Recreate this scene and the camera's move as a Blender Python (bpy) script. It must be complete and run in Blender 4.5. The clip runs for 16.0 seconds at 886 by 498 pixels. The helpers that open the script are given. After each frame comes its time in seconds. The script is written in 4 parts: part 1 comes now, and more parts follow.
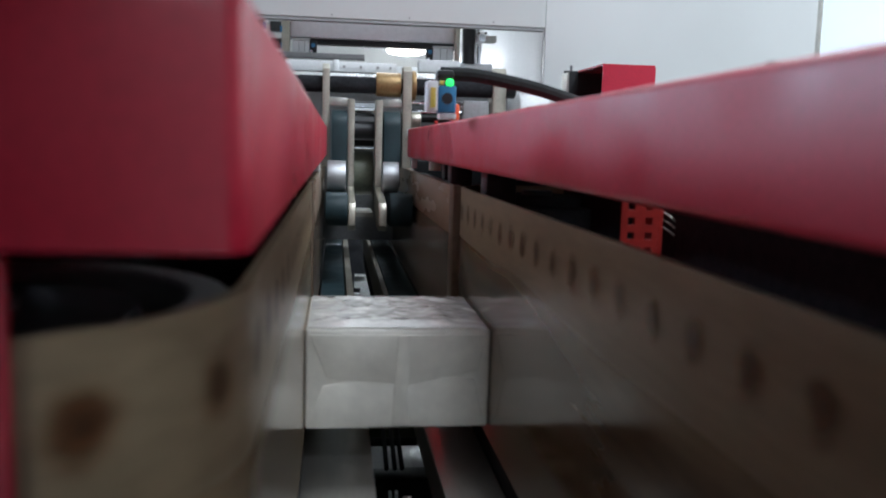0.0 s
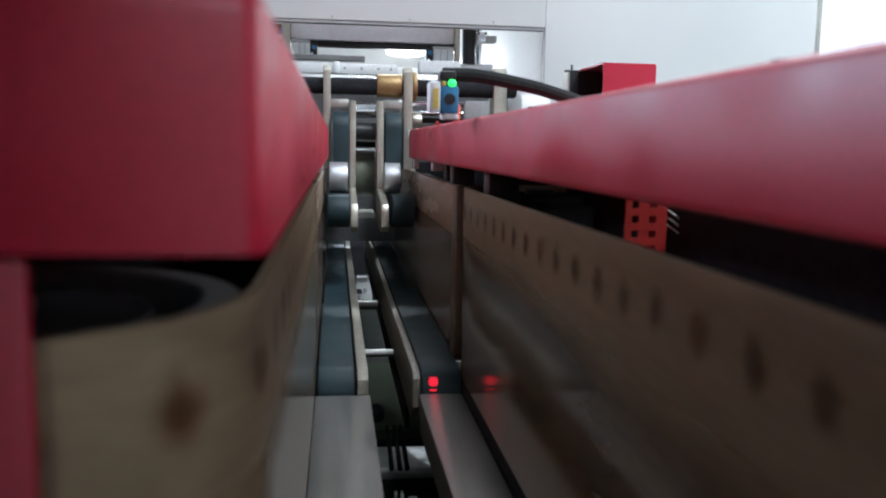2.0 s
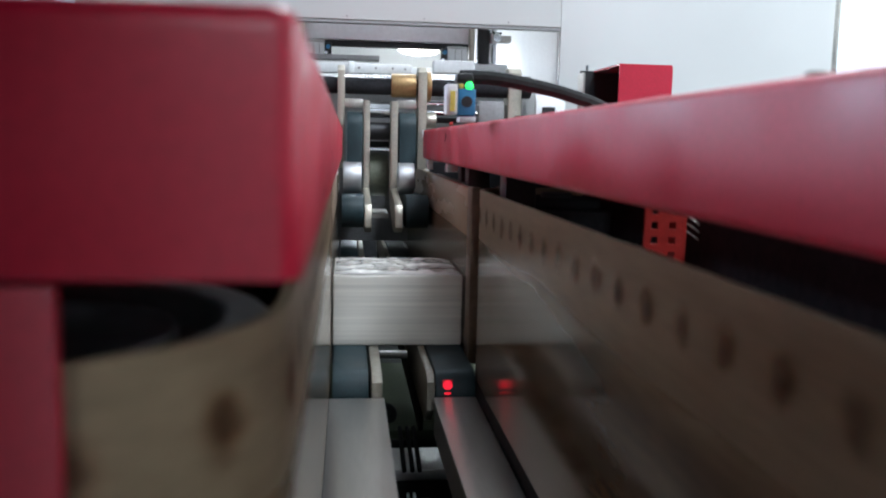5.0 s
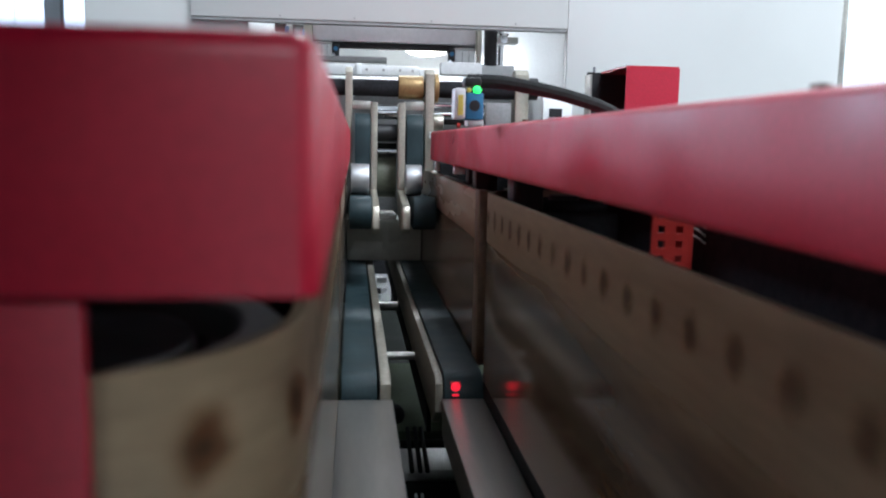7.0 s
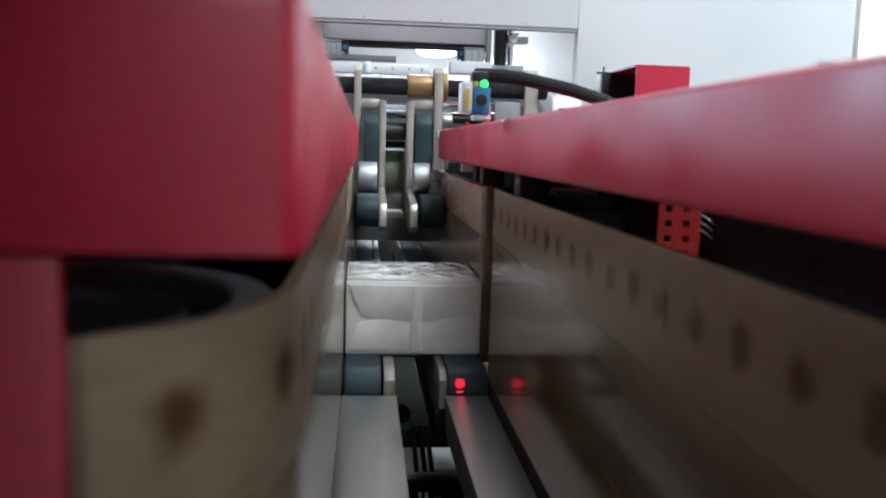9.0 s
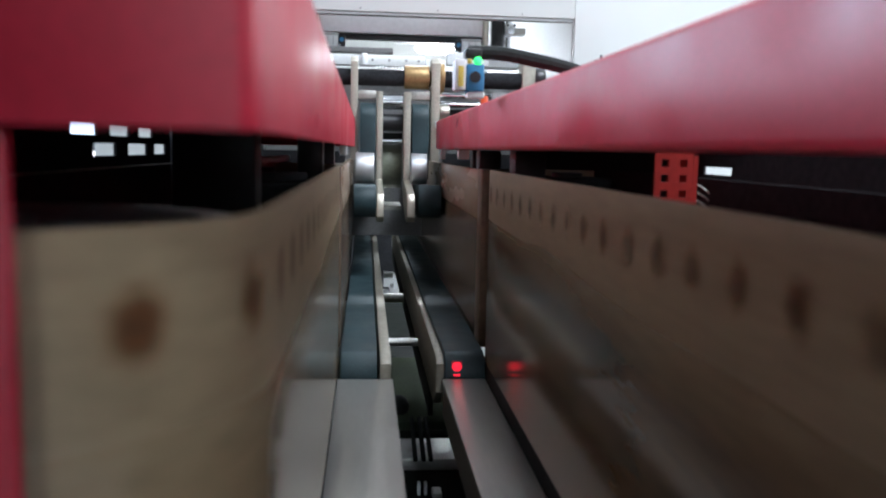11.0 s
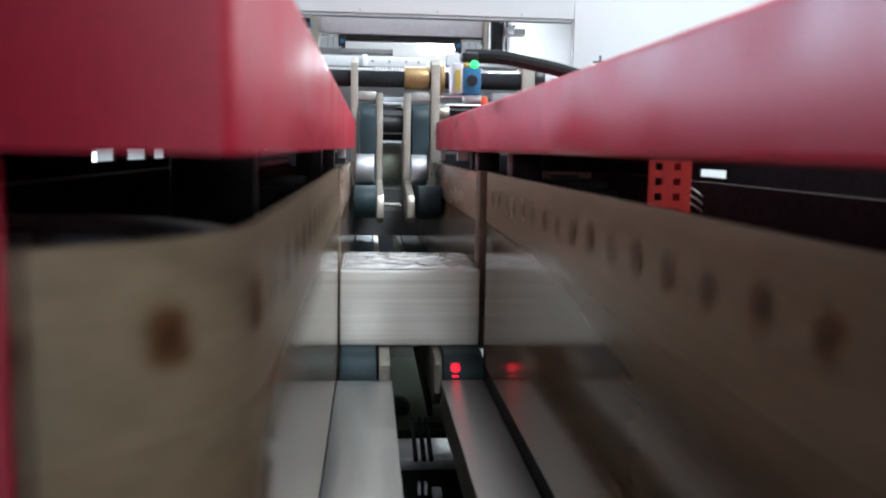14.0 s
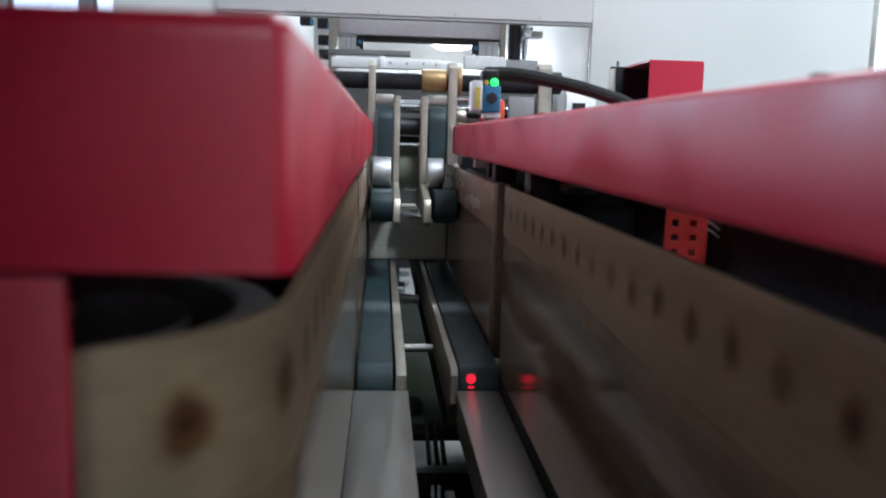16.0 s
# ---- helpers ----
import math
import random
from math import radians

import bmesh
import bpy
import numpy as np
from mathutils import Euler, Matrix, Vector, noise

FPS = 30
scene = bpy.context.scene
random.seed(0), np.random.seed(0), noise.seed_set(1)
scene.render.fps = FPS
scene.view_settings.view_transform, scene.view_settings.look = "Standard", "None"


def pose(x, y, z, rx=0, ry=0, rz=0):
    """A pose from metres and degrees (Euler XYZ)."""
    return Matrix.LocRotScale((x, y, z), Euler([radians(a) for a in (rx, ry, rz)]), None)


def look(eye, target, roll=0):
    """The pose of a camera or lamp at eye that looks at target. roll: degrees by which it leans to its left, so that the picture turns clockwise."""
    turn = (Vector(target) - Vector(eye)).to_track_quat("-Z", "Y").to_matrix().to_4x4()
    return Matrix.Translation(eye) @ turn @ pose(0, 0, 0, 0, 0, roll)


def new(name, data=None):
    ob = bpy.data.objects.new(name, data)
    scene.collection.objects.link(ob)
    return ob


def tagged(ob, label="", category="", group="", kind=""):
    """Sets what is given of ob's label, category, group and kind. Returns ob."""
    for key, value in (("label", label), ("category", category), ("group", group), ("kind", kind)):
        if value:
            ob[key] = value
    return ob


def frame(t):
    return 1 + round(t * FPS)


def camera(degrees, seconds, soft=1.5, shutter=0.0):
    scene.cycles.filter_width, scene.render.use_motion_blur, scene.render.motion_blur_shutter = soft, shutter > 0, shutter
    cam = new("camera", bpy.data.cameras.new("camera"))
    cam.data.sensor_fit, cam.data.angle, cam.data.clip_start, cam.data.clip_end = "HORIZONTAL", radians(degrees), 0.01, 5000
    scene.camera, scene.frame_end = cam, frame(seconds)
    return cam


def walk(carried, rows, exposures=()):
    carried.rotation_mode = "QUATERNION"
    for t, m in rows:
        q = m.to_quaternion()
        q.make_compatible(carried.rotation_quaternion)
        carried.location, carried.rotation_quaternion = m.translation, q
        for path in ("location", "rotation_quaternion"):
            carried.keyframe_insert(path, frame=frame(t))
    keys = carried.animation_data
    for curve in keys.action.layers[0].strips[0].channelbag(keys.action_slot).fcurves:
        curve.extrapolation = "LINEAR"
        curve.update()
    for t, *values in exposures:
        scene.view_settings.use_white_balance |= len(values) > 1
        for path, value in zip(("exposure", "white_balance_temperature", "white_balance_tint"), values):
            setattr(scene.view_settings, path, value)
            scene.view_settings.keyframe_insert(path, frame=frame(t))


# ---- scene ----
cam = camera(55.9, 16.0, soft=2.0, shutter=0.3)
PATH = [
    (0, (-0.067, -1.042, 0.295), (0.19, 0.926, 0.049), 1.6),
    (0.5, (-0.069, -1.042, 0.296), (0.188, 0.926, 0.049), 1.4),
    (1, (-0.071, -1.048, 0.292), (0.187, 0.92, 0.044), 1.3),
    (1.5, (-0.069, -1.042, 0.29), (0.188, 0.927, 0.047), 1.3),
    (2, (-0.071, -1.044, 0.295), (0.184, 0.924, 0.05), 1.0),
    (2.5, (-0.076, -1.041, 0.294), (0.184, 0.927, 0.05), 1.1),
    (3, (-0.073, -1.042, 0.297), (0.183, 0.926, 0.051), 0.8),
    (3.5, (-0.076, -1.035, 0.302), (0.178, 0.934, 0.054), 0.7),
    (4, (-0.078, -1.036, 0.299), (0.171, 0.933, 0.05), 1.0),
    (6.5, (-0.074, -1.04, 0.305), (0.141, 0.932, 0.052), 1.2),
    (7, (-0.079, -1.043, 0.306), (0.135, 0.929, 0.053), 1.2),
    (7.5, (-0.073, -1.044, 0.309), (0.132, 0.929, 0.054), 1.2),
    (8, (-0.08, -1.046, 0.305), (0.132, 0.927, 0.05), 1.4),
    (8.5, (-0.073, -1.043, 0.301), (0.127, 0.932, 0.054), 1.4),
    (9, (-0.073, -1.039, 0.295), (0.118, 0.937, 0.05), 1.7),
    (11.5, (-0.062, -1.034, 0.263), (0.124, 0.943, 0.029), 1.1),
    (12, (-0.061, -1.04, 0.267), (0.125, 0.937, 0.0295), 1.0),
    (12.5, (-0.059, -1.047, 0.269), (0.126, 0.93, 0.03), 0.9),
    (13, (-0.059, -1.036, 0.2688), (0.124, 0.942, 0.033), 1.0),
    (13.5, (-0.055, -1.04, 0.2698), (0.122, 0.939, 0.032), 0.8),
    (14, (-0.058, -1.041, 0.2708), (0.121, 0.936, 0.032), 1.0),
    (14.5, (-0.068, -1.045, 0.287), (0.097, 0.932, 0.034), 1.2),
    (15, (-0.068, -1.043, 0.301), (0.088, 0.934, 0.039), 1.8),
    (15.5, (-0.061, -1.05, 0.303), (0.086, 0.926, 0.035), 1.8),
    (16, (-0.066, -1.048, 0.303), (0.084, 0.929, 0.037), 1.6),
]
walk(cam, [(t, look(eye, target, roll)) for t, eye, target, roll in PATH],
     exposures=((0, -0.16), (1.0, -0.1), (2.0, 0.1), (6.3, 0.18), (9.2, 0.2), (11.0, 0.52), (14.0, 0.54), (14.6, 0.4), (15.2, 0.28), (16, 0.12)))
cam.data.dof.use_dof = True
cam.data.dof.focus_distance = 1.75
cam.data.dof.aperture_fstop = 9.0

# ---------------------------------------------------------------- world and light
world = bpy.data.worlds.new("world")
scene.world = world
world.use_nodes = True
world.node_tree.nodes["Background"].inputs[0].default_value = (0.75, 0.85, 1.0, 1)
world.node_tree.nodes["Background"].inputs[1].default_value = 0.12


def area_lamp(name, m, sx, sy, watts, colour):
    d = bpy.data.lights.new(name, "AREA")
    d.shape, d.size, d.size_y, d.energy, d.color = "RECTANGLE", sx, sy, watts, colour
    ob = new(name, d)
    ob.matrix_world = m
    return tagged(ob, "unseen lamp lighting the hall and machine", "lamp", kind="structure")


COOL = (0.88, 0.975, 1.095)
area_lamp("hall_light", pose(1.3, -2.0, 3.93), 1.2, 3.0, 265, COOL)
area_lamp("hall_light", pose(0.25, -6.3, 3.7), 0.8, 2.0, 205, COOL)
area_lamp("hall_light", pose(0.6, 4.2, 3.93), 1.2, 5.0, 320, COOL)
# unseen lamp in place of daylight from the west windows
area_lamp("side_light", pose(-5.6, 5.5, 2.3, 0, -90, 0), 1.8, 8.0, 560, (0.62, 0.78, 1.0))
# unseen lamp without a fixture, added to brighten the inside of the housing
area_lamp("housing_light", pose(0.1, 1.75, 1.3), 0.5, 0.06, 12, COOL)
area_lamp("housing_light", pose(0.225, 2.58, 0.66), 0.26, 0.04, 15, COOL)
# unseen lamp, no window behind it, added for the left cover's inner face
area_lamp("side_light", pose(5.6, 1.5, 2.2, 0, 90, 0), 1.8, 7.0, 240, (0.86, 0.93, 1.0))


# ---------------------------------------------------------------- materials
def material(name, base, rough=0.5, metal=0.0, vary=0.12, scale=18.0, fine=140.0, bump=0.02, coat=0.0,
             stretch=(1, 1, 1), rough_vary=0.1, tint=None, bump_scale=None, spec=0.5):
    m = bpy.data.materials.new(name)
    m.use_nodes = True
    nt = m.node_tree
    n, l = nt.nodes, nt.links
    b = n["Principled BSDF"]
    tc = n.new("ShaderNodeTexCoord")
    mp = n.new("ShaderNodeMapping")
    mp.inputs["Scale"].default_value = stretch
    l.new(tc.outputs["Object"], mp.inputs["Vector"])
    big = n.new("ShaderNodeTexNoise")
    big.inputs["Scale"].default_value, big.inputs["Detail"].default_value = scale, 4
    l.new(mp.outputs[0], big.inputs["Vector"])
    small = n.new("ShaderNodeTexNoise")
    small.inputs["Scale"].default_value, small.inputs["Detail"].default_value = fine, 3
    l.new(mp.outputs[0], small.inputs["Vector"])
    add = n.new("ShaderNodeMath")
    add.operation = "ADD"
    l.new(big.outputs[0], add.inputs[0])
    l.new(small.outputs[0], add.inputs[1])
    ramp = n.new("ShaderNodeMapRange")
    ramp.inputs["From Min"].default_value, ramp.inputs["From Max"].default_value = 0.7, 1.3
    l.new(add.outputs[0], ramp.inputs["Value"])
    mix = n.new("ShaderNodeMix")
    mix.data_type = "RGBA"
    dark = tint or tuple(c * (1 - 2 * vary) for c in base)
    mix.inputs["A"].default_value = (*dark, 1)
    mix.inputs["B"].default_value = (*(min(1, c * (1 + vary)) for c in base), 1)
    l.new(ramp.outputs[0], mix.inputs["Factor"])
    l.new(mix.outputs["Result"], b.inputs["Base Color"])
    rr = n.new("ShaderNodeMapRange")
    rr.inputs["From Min"].default_value, rr.inputs["From Max"].default_value = 0.3, 0.7
    rr.inputs["To Min"].default_value, rr.inputs["To Max"].default_value = max(0.02, rough - rough_vary), min(1, rough + rough_vary)
    l.new(big.outputs[0], rr.inputs["Value"])
    l.new(rr.outputs[0], b.inputs["Roughness"])
    b.inputs["Metallic"].default_value = metal
    b.inputs["Coat Weight"].default_value = coat
    b.inputs["Coat Roughness"].default_value = 0.08
    b.inputs["Specular IOR Level"].default_value = spec
    if bump:
        bp = n.new("ShaderNodeBump")
        bp.inputs["Strength"].default_value, bp.inputs["Distance"].default_value = bump * 10, 0.001
        src = small
        if bump_scale:
            src = n.new("ShaderNodeTexNoise")
            src.inputs["Scale"].default_value, src.inputs["Detail"].default_value = bump_scale, 2
            l.new(mp.outputs[0], src.inputs["Vector"])
        l.new(src.outputs[0], bp.inputs["Height"])
        l.new(bp.outputs[0], b.inputs["Normal"])
    return m


def glow(name, colour, strength):
    m = bpy.data.materials.new(name)
    m.use_nodes = True
    b = m.node_tree.nodes["Principled BSDF"]
    b.inputs["Base Color"].default_value = (*colour, 1)
    b.inputs["Emission Color"].default_value = (*colour, 1)
    b.inputs["Emission Strength"].default_value = strength
    return m


RED = material("red_paint", (0.47, 0.009, 0.034), 0.42, vary=0.1, scale=9, fine=260, bump=0.006, rough_vary=0.16, spec=0.52)
RED_DARK = material("red_bracket_paint", (0.3, 0.016, 0.012), 0.6, vary=0.12, bump=0.01, spec=0.25)
BELT_TAN = material("tan_belt", (0.355, 0.272, 0.172), 0.33, vary=0.1, scale=7, fine=60, bump=0.0008, stretch=(1, 0.35, 2.4), rough_vary=0.08, spec=0.5)


def grade_below(m, z0, z1, low, high, tone):
    """Below a wavering line, the belt gets smoother and its colour is multiplied by tone."""
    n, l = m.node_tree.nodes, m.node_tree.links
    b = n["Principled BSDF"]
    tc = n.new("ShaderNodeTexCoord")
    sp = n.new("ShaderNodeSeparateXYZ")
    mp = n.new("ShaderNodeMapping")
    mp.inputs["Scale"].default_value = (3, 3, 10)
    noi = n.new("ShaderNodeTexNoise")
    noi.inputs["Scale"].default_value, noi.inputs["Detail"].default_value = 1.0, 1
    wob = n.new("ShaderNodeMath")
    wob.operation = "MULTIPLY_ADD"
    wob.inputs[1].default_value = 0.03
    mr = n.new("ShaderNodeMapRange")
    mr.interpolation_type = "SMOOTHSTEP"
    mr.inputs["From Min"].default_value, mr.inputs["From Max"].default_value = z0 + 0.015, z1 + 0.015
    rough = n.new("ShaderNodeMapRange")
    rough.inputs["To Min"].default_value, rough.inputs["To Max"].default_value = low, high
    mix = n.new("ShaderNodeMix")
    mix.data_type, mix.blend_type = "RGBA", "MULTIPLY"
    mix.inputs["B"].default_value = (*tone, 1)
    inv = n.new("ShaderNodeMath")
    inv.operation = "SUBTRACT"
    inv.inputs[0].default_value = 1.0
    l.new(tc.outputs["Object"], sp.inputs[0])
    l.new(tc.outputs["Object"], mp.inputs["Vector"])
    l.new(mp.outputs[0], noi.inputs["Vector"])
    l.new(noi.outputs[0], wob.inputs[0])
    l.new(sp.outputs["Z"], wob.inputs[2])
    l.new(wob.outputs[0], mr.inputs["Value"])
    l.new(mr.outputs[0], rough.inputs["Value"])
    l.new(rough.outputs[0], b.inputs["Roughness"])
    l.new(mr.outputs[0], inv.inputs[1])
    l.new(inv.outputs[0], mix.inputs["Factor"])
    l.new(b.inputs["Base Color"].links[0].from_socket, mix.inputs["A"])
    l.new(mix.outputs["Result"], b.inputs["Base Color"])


# right belt: darker base, and much darker and glossier in its lower part
BELT_DARK_LOW = material("tan_belt_dark_low", (0.315, 0.238, 0.15), 0.33, vary=0.1, scale=7, fine=60, bump=0.0008, stretch=(1, 0.35, 2.4), rough_vary=0.08, spec=0.5)
grade_below(BELT_TAN, 0.14, 0.21, 0.12, 0.36, (0.8, 0.76, 0.72))
grade_below(BELT_DARK_LOW, 0.145, 0.195, 0.12, 0.36, (0.45, 0.38, 0.35))
BELT_GLOSS = material("dark_glossy_belt", (0.225, 0.163, 0.115), 0.19, vary=0.12, scale=6, fine=40, bump=0.002, stretch=(1, 0.35, 1.5), rough_vary=0.05, spec=0.6)
PANEL_TAN = material("brown_guide_plate", (0.42, 0.315, 0.23), 0.27, vary=0.07, scale=5, fine=30, bump=0.002, stretch=(1, 0.4, 2), rough_vary=0.04, spec=0.6)
DARK_BROWN = material("dark_brown_plastic", (0.19, 0.13, 0.09), 0.45, vary=0.15, scale=12, bump=0.01)
BELT_GREEN = material("dark_green_belt", (0.021, 0.042, 0.048), 0.52, vary=0.2, scale=20, fine=400, bump=0.02, spec=0.35)
STEEL = material("brushed_steel", (0.72, 0.72, 0.7), 0.42, 1.0, vary=0.1, scale=8, fine=90, bump=0.004, stretch=(6, 0.5, 6))
PALE_STEEL = material("pale_coated_steel", (0.82, 0.81, 0.84), 0.4, 0.2, vary=0.04, scale=8, fine=90, bump=0.004, stretch=(1, 6, 1))
RAIL = material("worn_steel_rail", (0.7, 0.68, 0.64), 0.34, 1.0, vary=0.03, scale=9, fine=60, bump=0, stretch=(3, 0.5, 1), rough_vary=0.05)
STEEL_DULL = material("dull_steel", (0.5, 0.49, 0.45), 0.42, 0.9, vary=0.12, scale=14, fine=160, bump=0.01)
ALU = material("zinc_plated_plate", (0.52, 0.49, 0.41), 0.4, 0.75, vary=0.1, scale=22, fine=200, bump=0.008)
ROLLER = material("turned_steel", (0.55, 0.56, 0.57), 0.55, 1.0, vary=0.08, scale=20, fine=200, bump=0.004, stretch=(6, 1, 1))
PLATE_DULL = material("worn_side_plate", (0.3, 0.28, 0.23), 0.5, 0.4, vary=0.15, scale=16, fine=120, bump=0.01)
CHROME = material("chrome", (0.75, 0.76, 0.77), 0.14, 1.0, vary=0.04, bump=0)
BLACK = material("black_oxide", (0.018, 0.018, 0.02), 0.4, vary=0.2, scale=30, bump=0.01)
BLACK_MATTE = material("matte_black_sheet", (0.028, 0.029, 0.032), 0.9, vary=0.2, bump=0.01, spec=0.1)
# darker than BLACK_MATTE: the shade below the belts put into the colour
BED_BLACK = material("shaded_black_bed", (0.009, 0.011, 0.009), 0.85, vary=0.25, scale=9, bump=0.01, spec=0.1)
RUBBER = material("black_rubber", (0.02, 0.022, 0.022), 0.8, vary=0.2, bump=0.02, spec=0.2)
BRASS = material("brass", (0.34, 0.22, 0.1), 0.5, 0.6, vary=0.12, scale=30, bump=0.01)
WHITE = material("cream_white_powder_coat", (0.57, 0.58, 0.565), 0.45, vary=0.03, scale=3, fine=500, bump=0.006)
WHITE_IN = material("grey_white_panel", (0.72, 0.73, 0.73), 0.5, vary=0.05, scale=8, bump=0.006)
DRUM = material("dark_drum_rubber", (0.13, 0.13, 0.14), 0.5, vary=0.2, scale=20, bump=0.01)
GREY = material("grey_painted_steel", (0.3, 0.3, 0.3), 0.45, 0.2, vary=0.1, bump=0.01)
OLIVE = material("olive_nylon", (0.2, 0.215, 0.16), 0.45, vary=0.12, scale=14, bump=0.01)
OLIVE_DARK = material("dark_green_paint", (0.055, 0.07, 0.042), 0.85, vary=0.15, scale=14, bump=0.01, spec=0.1)
BLUE = material("blue_plastic", (0.045, 0.24, 0.46), 0.4, vary=0.08, bump=0.01)
PLASTIC = material("white_plastic", (0.84, 0.86, 0.86), 0.4, vary=0.05, bump=0.01)
YELLOW = material("yellow_sticker", (0.75, 0.6, 0.12), 0.5, vary=0.08, bump=0.0)
ORANGE = material("orange_plastic", (0.7, 0.1, 0.03), 0.4, vary=0.1, bump=0.01)
CONCRETE = material("grey_floor_coating", (0.25, 0.27, 0.26), 0.4, vary=0.12, scale=2, fine=30, bump=0.01)
WALL = material("white_wall_paint", (0.5, 0.51, 0.52), 0.8, vary=0.03, scale=1.5, fine=40, bump=0.02)
GREEN_LED = glow("green_indicator", (0.03, 0.85, 0.16), 1.6)
RED_LED = glow("red_sensor_spot", (1.0, 0.02, 0.05), 0.75)
LED_HALO = glow("dim_red_halo", (0.3, 0.004, 0.01), 0.35)
TUBE = glow("led_tube", (0.95, 0.98, 1.0), 20.0)
PANEL_GLOW = glow("white_panel_glow", (0.85, 0.93, 1.0), 0.5)
PANE_BLUE = glow("bluish_glow_pane", (0.62, 0.76, 1.0), 1.6)
SLOT_GLOW = glow("slot_backing_glow", (0.9, 0.95, 1.0), 2.2)


def stain():
    m = bpy.data.materials.new("brown_stain")
    m.use_nodes = True
    n, l = m.node_tree.nodes, m.node_tree.links
    b = n["Principled BSDF"]
    b.inputs["Roughness"].default_value = 0.35
    tc = n.new("ShaderNodeTexCoord")
    info = n.new("ShaderNodeObjectInfo")
    noi = n.new("ShaderNodeTexNoise")
    noi.noise_dimensions = "4D"
    noi.inputs["Scale"].default_value, noi.inputs["Detail"].default_value = 90, 3
    l.new(tc.outputs["Object"], noi.inputs["Vector"])
    sc = n.new("ShaderNodeMath")
    sc.operation = "MULTIPLY"
    sc.inputs[1].default_value = 40
    l.new(info.outputs["Random"], sc.inputs[0])
    l.new(sc.outputs[0], noi.inputs["W"])
    col = n.new("ShaderNodeMix")
    col.data_type = "RGBA"
    col.inputs["A"].default_value = (0.05, 0.022, 0.012, 1)
    col.inputs["B"].default_value = (0.25, 0.105, 0.04, 1)
    l.new(col.outputs["Result"], b.inputs["Base Color"])
    mp = n.new("ShaderNodeMapping")
    mp.inputs["Scale"].default_value = (0, 1 / 0.0135, 1 / 0.016)
    l.new(tc.outputs["Object"], mp.inputs["Vector"])
    ln = n.new("ShaderNodeVectorMath")
    ln.operation = "LENGTH"
    l.new(mp.outputs[0], ln.inputs[0])
    wob = n.new("ShaderNodeMath")
    wob.operation = "MULTIPLY_ADD"
    wob.inputs[1].default_value, wob.inputs[2].default_value = 0.9, -0.45
    l.new(noi.outputs[0], wob.inputs[0])
    add = n.new("ShaderNodeMath")
    l.new(ln.outputs["Value"], add.inputs[0])
    l.new(wob.outputs[0], add.inputs[1])
    core = n.new("ShaderNodeMapRange")
    core.inputs["From Min"].default_value, core.inputs["From Max"].default_value = 0.05, 0.6
    l.new(add.outputs[0], core.inputs["Value"])
    l.new(core.outputs[0], col.inputs["Factor"])
    fade = n.new("ShaderNodeMapRange")
    fade.interpolation_type = "SMOOTHSTEP"
    fade.inputs["From Min"].default_value, fade.inputs["From Max"].default_value = 0.25, 0.95
    fade.inputs["To Min"].default_value, fade.inputs["To Max"].default_value = 0.85, 0.0
    l.new(add.outputs[0], fade.inputs["Value"])
    dim = n.new("ShaderNodeMapRange")
    dim.inputs["To Min"].default_value, dim.inputs["To Max"].default_value = 0.6, 1.05
    l.new(info.outputs["Random"], dim.inputs["Value"])
    mul = n.new("ShaderNodeMath")
    mul.operation = "MULTIPLY"
    l.new(fade.outputs[0], mul.inputs[0])
    l.new(dim.outputs[0], mul.inputs[1])
    l.new(mul.outputs[0], b.inputs["Alpha"])
    return m


STAIN = stain()


def wrap(name, layers):
    """White tissue seen through clear film: creases in the film, and sheet edges where layers is set."""
    m = material(name, (0.82, 0.795, 0.71), 0.55, vary=0.05, scale=12, fine=70, bump=0.06, coat=0.7, bump_scale=38)
    n, l = m.node_tree.nodes, m.node_tree.links
    b = n["Principled BSDF"]
    b.inputs["Coat Roughness"].default_value = 0.16
    if layers:
        tc = n.new("ShaderNodeTexCoord")
        mp = n.new("ShaderNodeMapping")
        mp.inputs["Scale"].default_value = (2.0, 2.0, 120)
        noi = n.new("ShaderNodeTexNoise")
        noi.inputs["Scale"].default_value, noi.inputs["Detail"].default_value = 1.6, 4
        l.new(tc.outputs["Object"], mp.inputs["Vector"])
        l.new(mp.outputs[0], noi.inputs["Vector"])
        mr = n.new("ShaderNodeMapRange")
        mr.inputs["From Min"].default_value, mr.inputs["From Max"].default_value = 0.35, 0.65
        l.new(noi.outputs[0], mr.inputs["Value"])
        mix = n.new("ShaderNodeMix")
        mix.data_type = "RGBA"
        mix.inputs["A"].default_value, mix.inputs["B"].default_value = (0.69, 0.67, 0.6, 1), (0.85, 0.825, 0.74, 1)
        l.new(mr.outputs[0], mix.inputs["Factor"])
        l.new(mix.outputs["Result"], b.inputs["Base Color"])
    return m


WRAP = wrap("wrapped_tissue", False)
WRAP_LAYERS = wrap("layered_tissue", True)
FILM = material("crinkled_clear_film", (0.84, 0.83, 0.78), 0.2, vary=0.1, scale=25, fine=90, bump=0.05, coat=1.0, bump_scale=30, spec=0.8)


# ---------------------------------------------------------------- mesh helpers
def box(bm, x0, x1, y0, y1, z0, z1, bevel=0.0, seg=2):
    vs = bmesh.ops.create_cube(bm, size=1, matrix=Matrix.Translation(((x0 + x1) / 2, (y0 + y1) / 2, (z0 + z1) / 2))
                               @ Matrix.Diagonal((x1 - x0, y1 - y0, z1 - z0, 1)))["verts"]
    if bevel:
        es = list({e for v in vs for e in v.link_edges})
        bmesh.ops.bevel(bm, geom=es, offset=bevel, segments=seg, profile=0.5, affect="EDGES")
    return bm


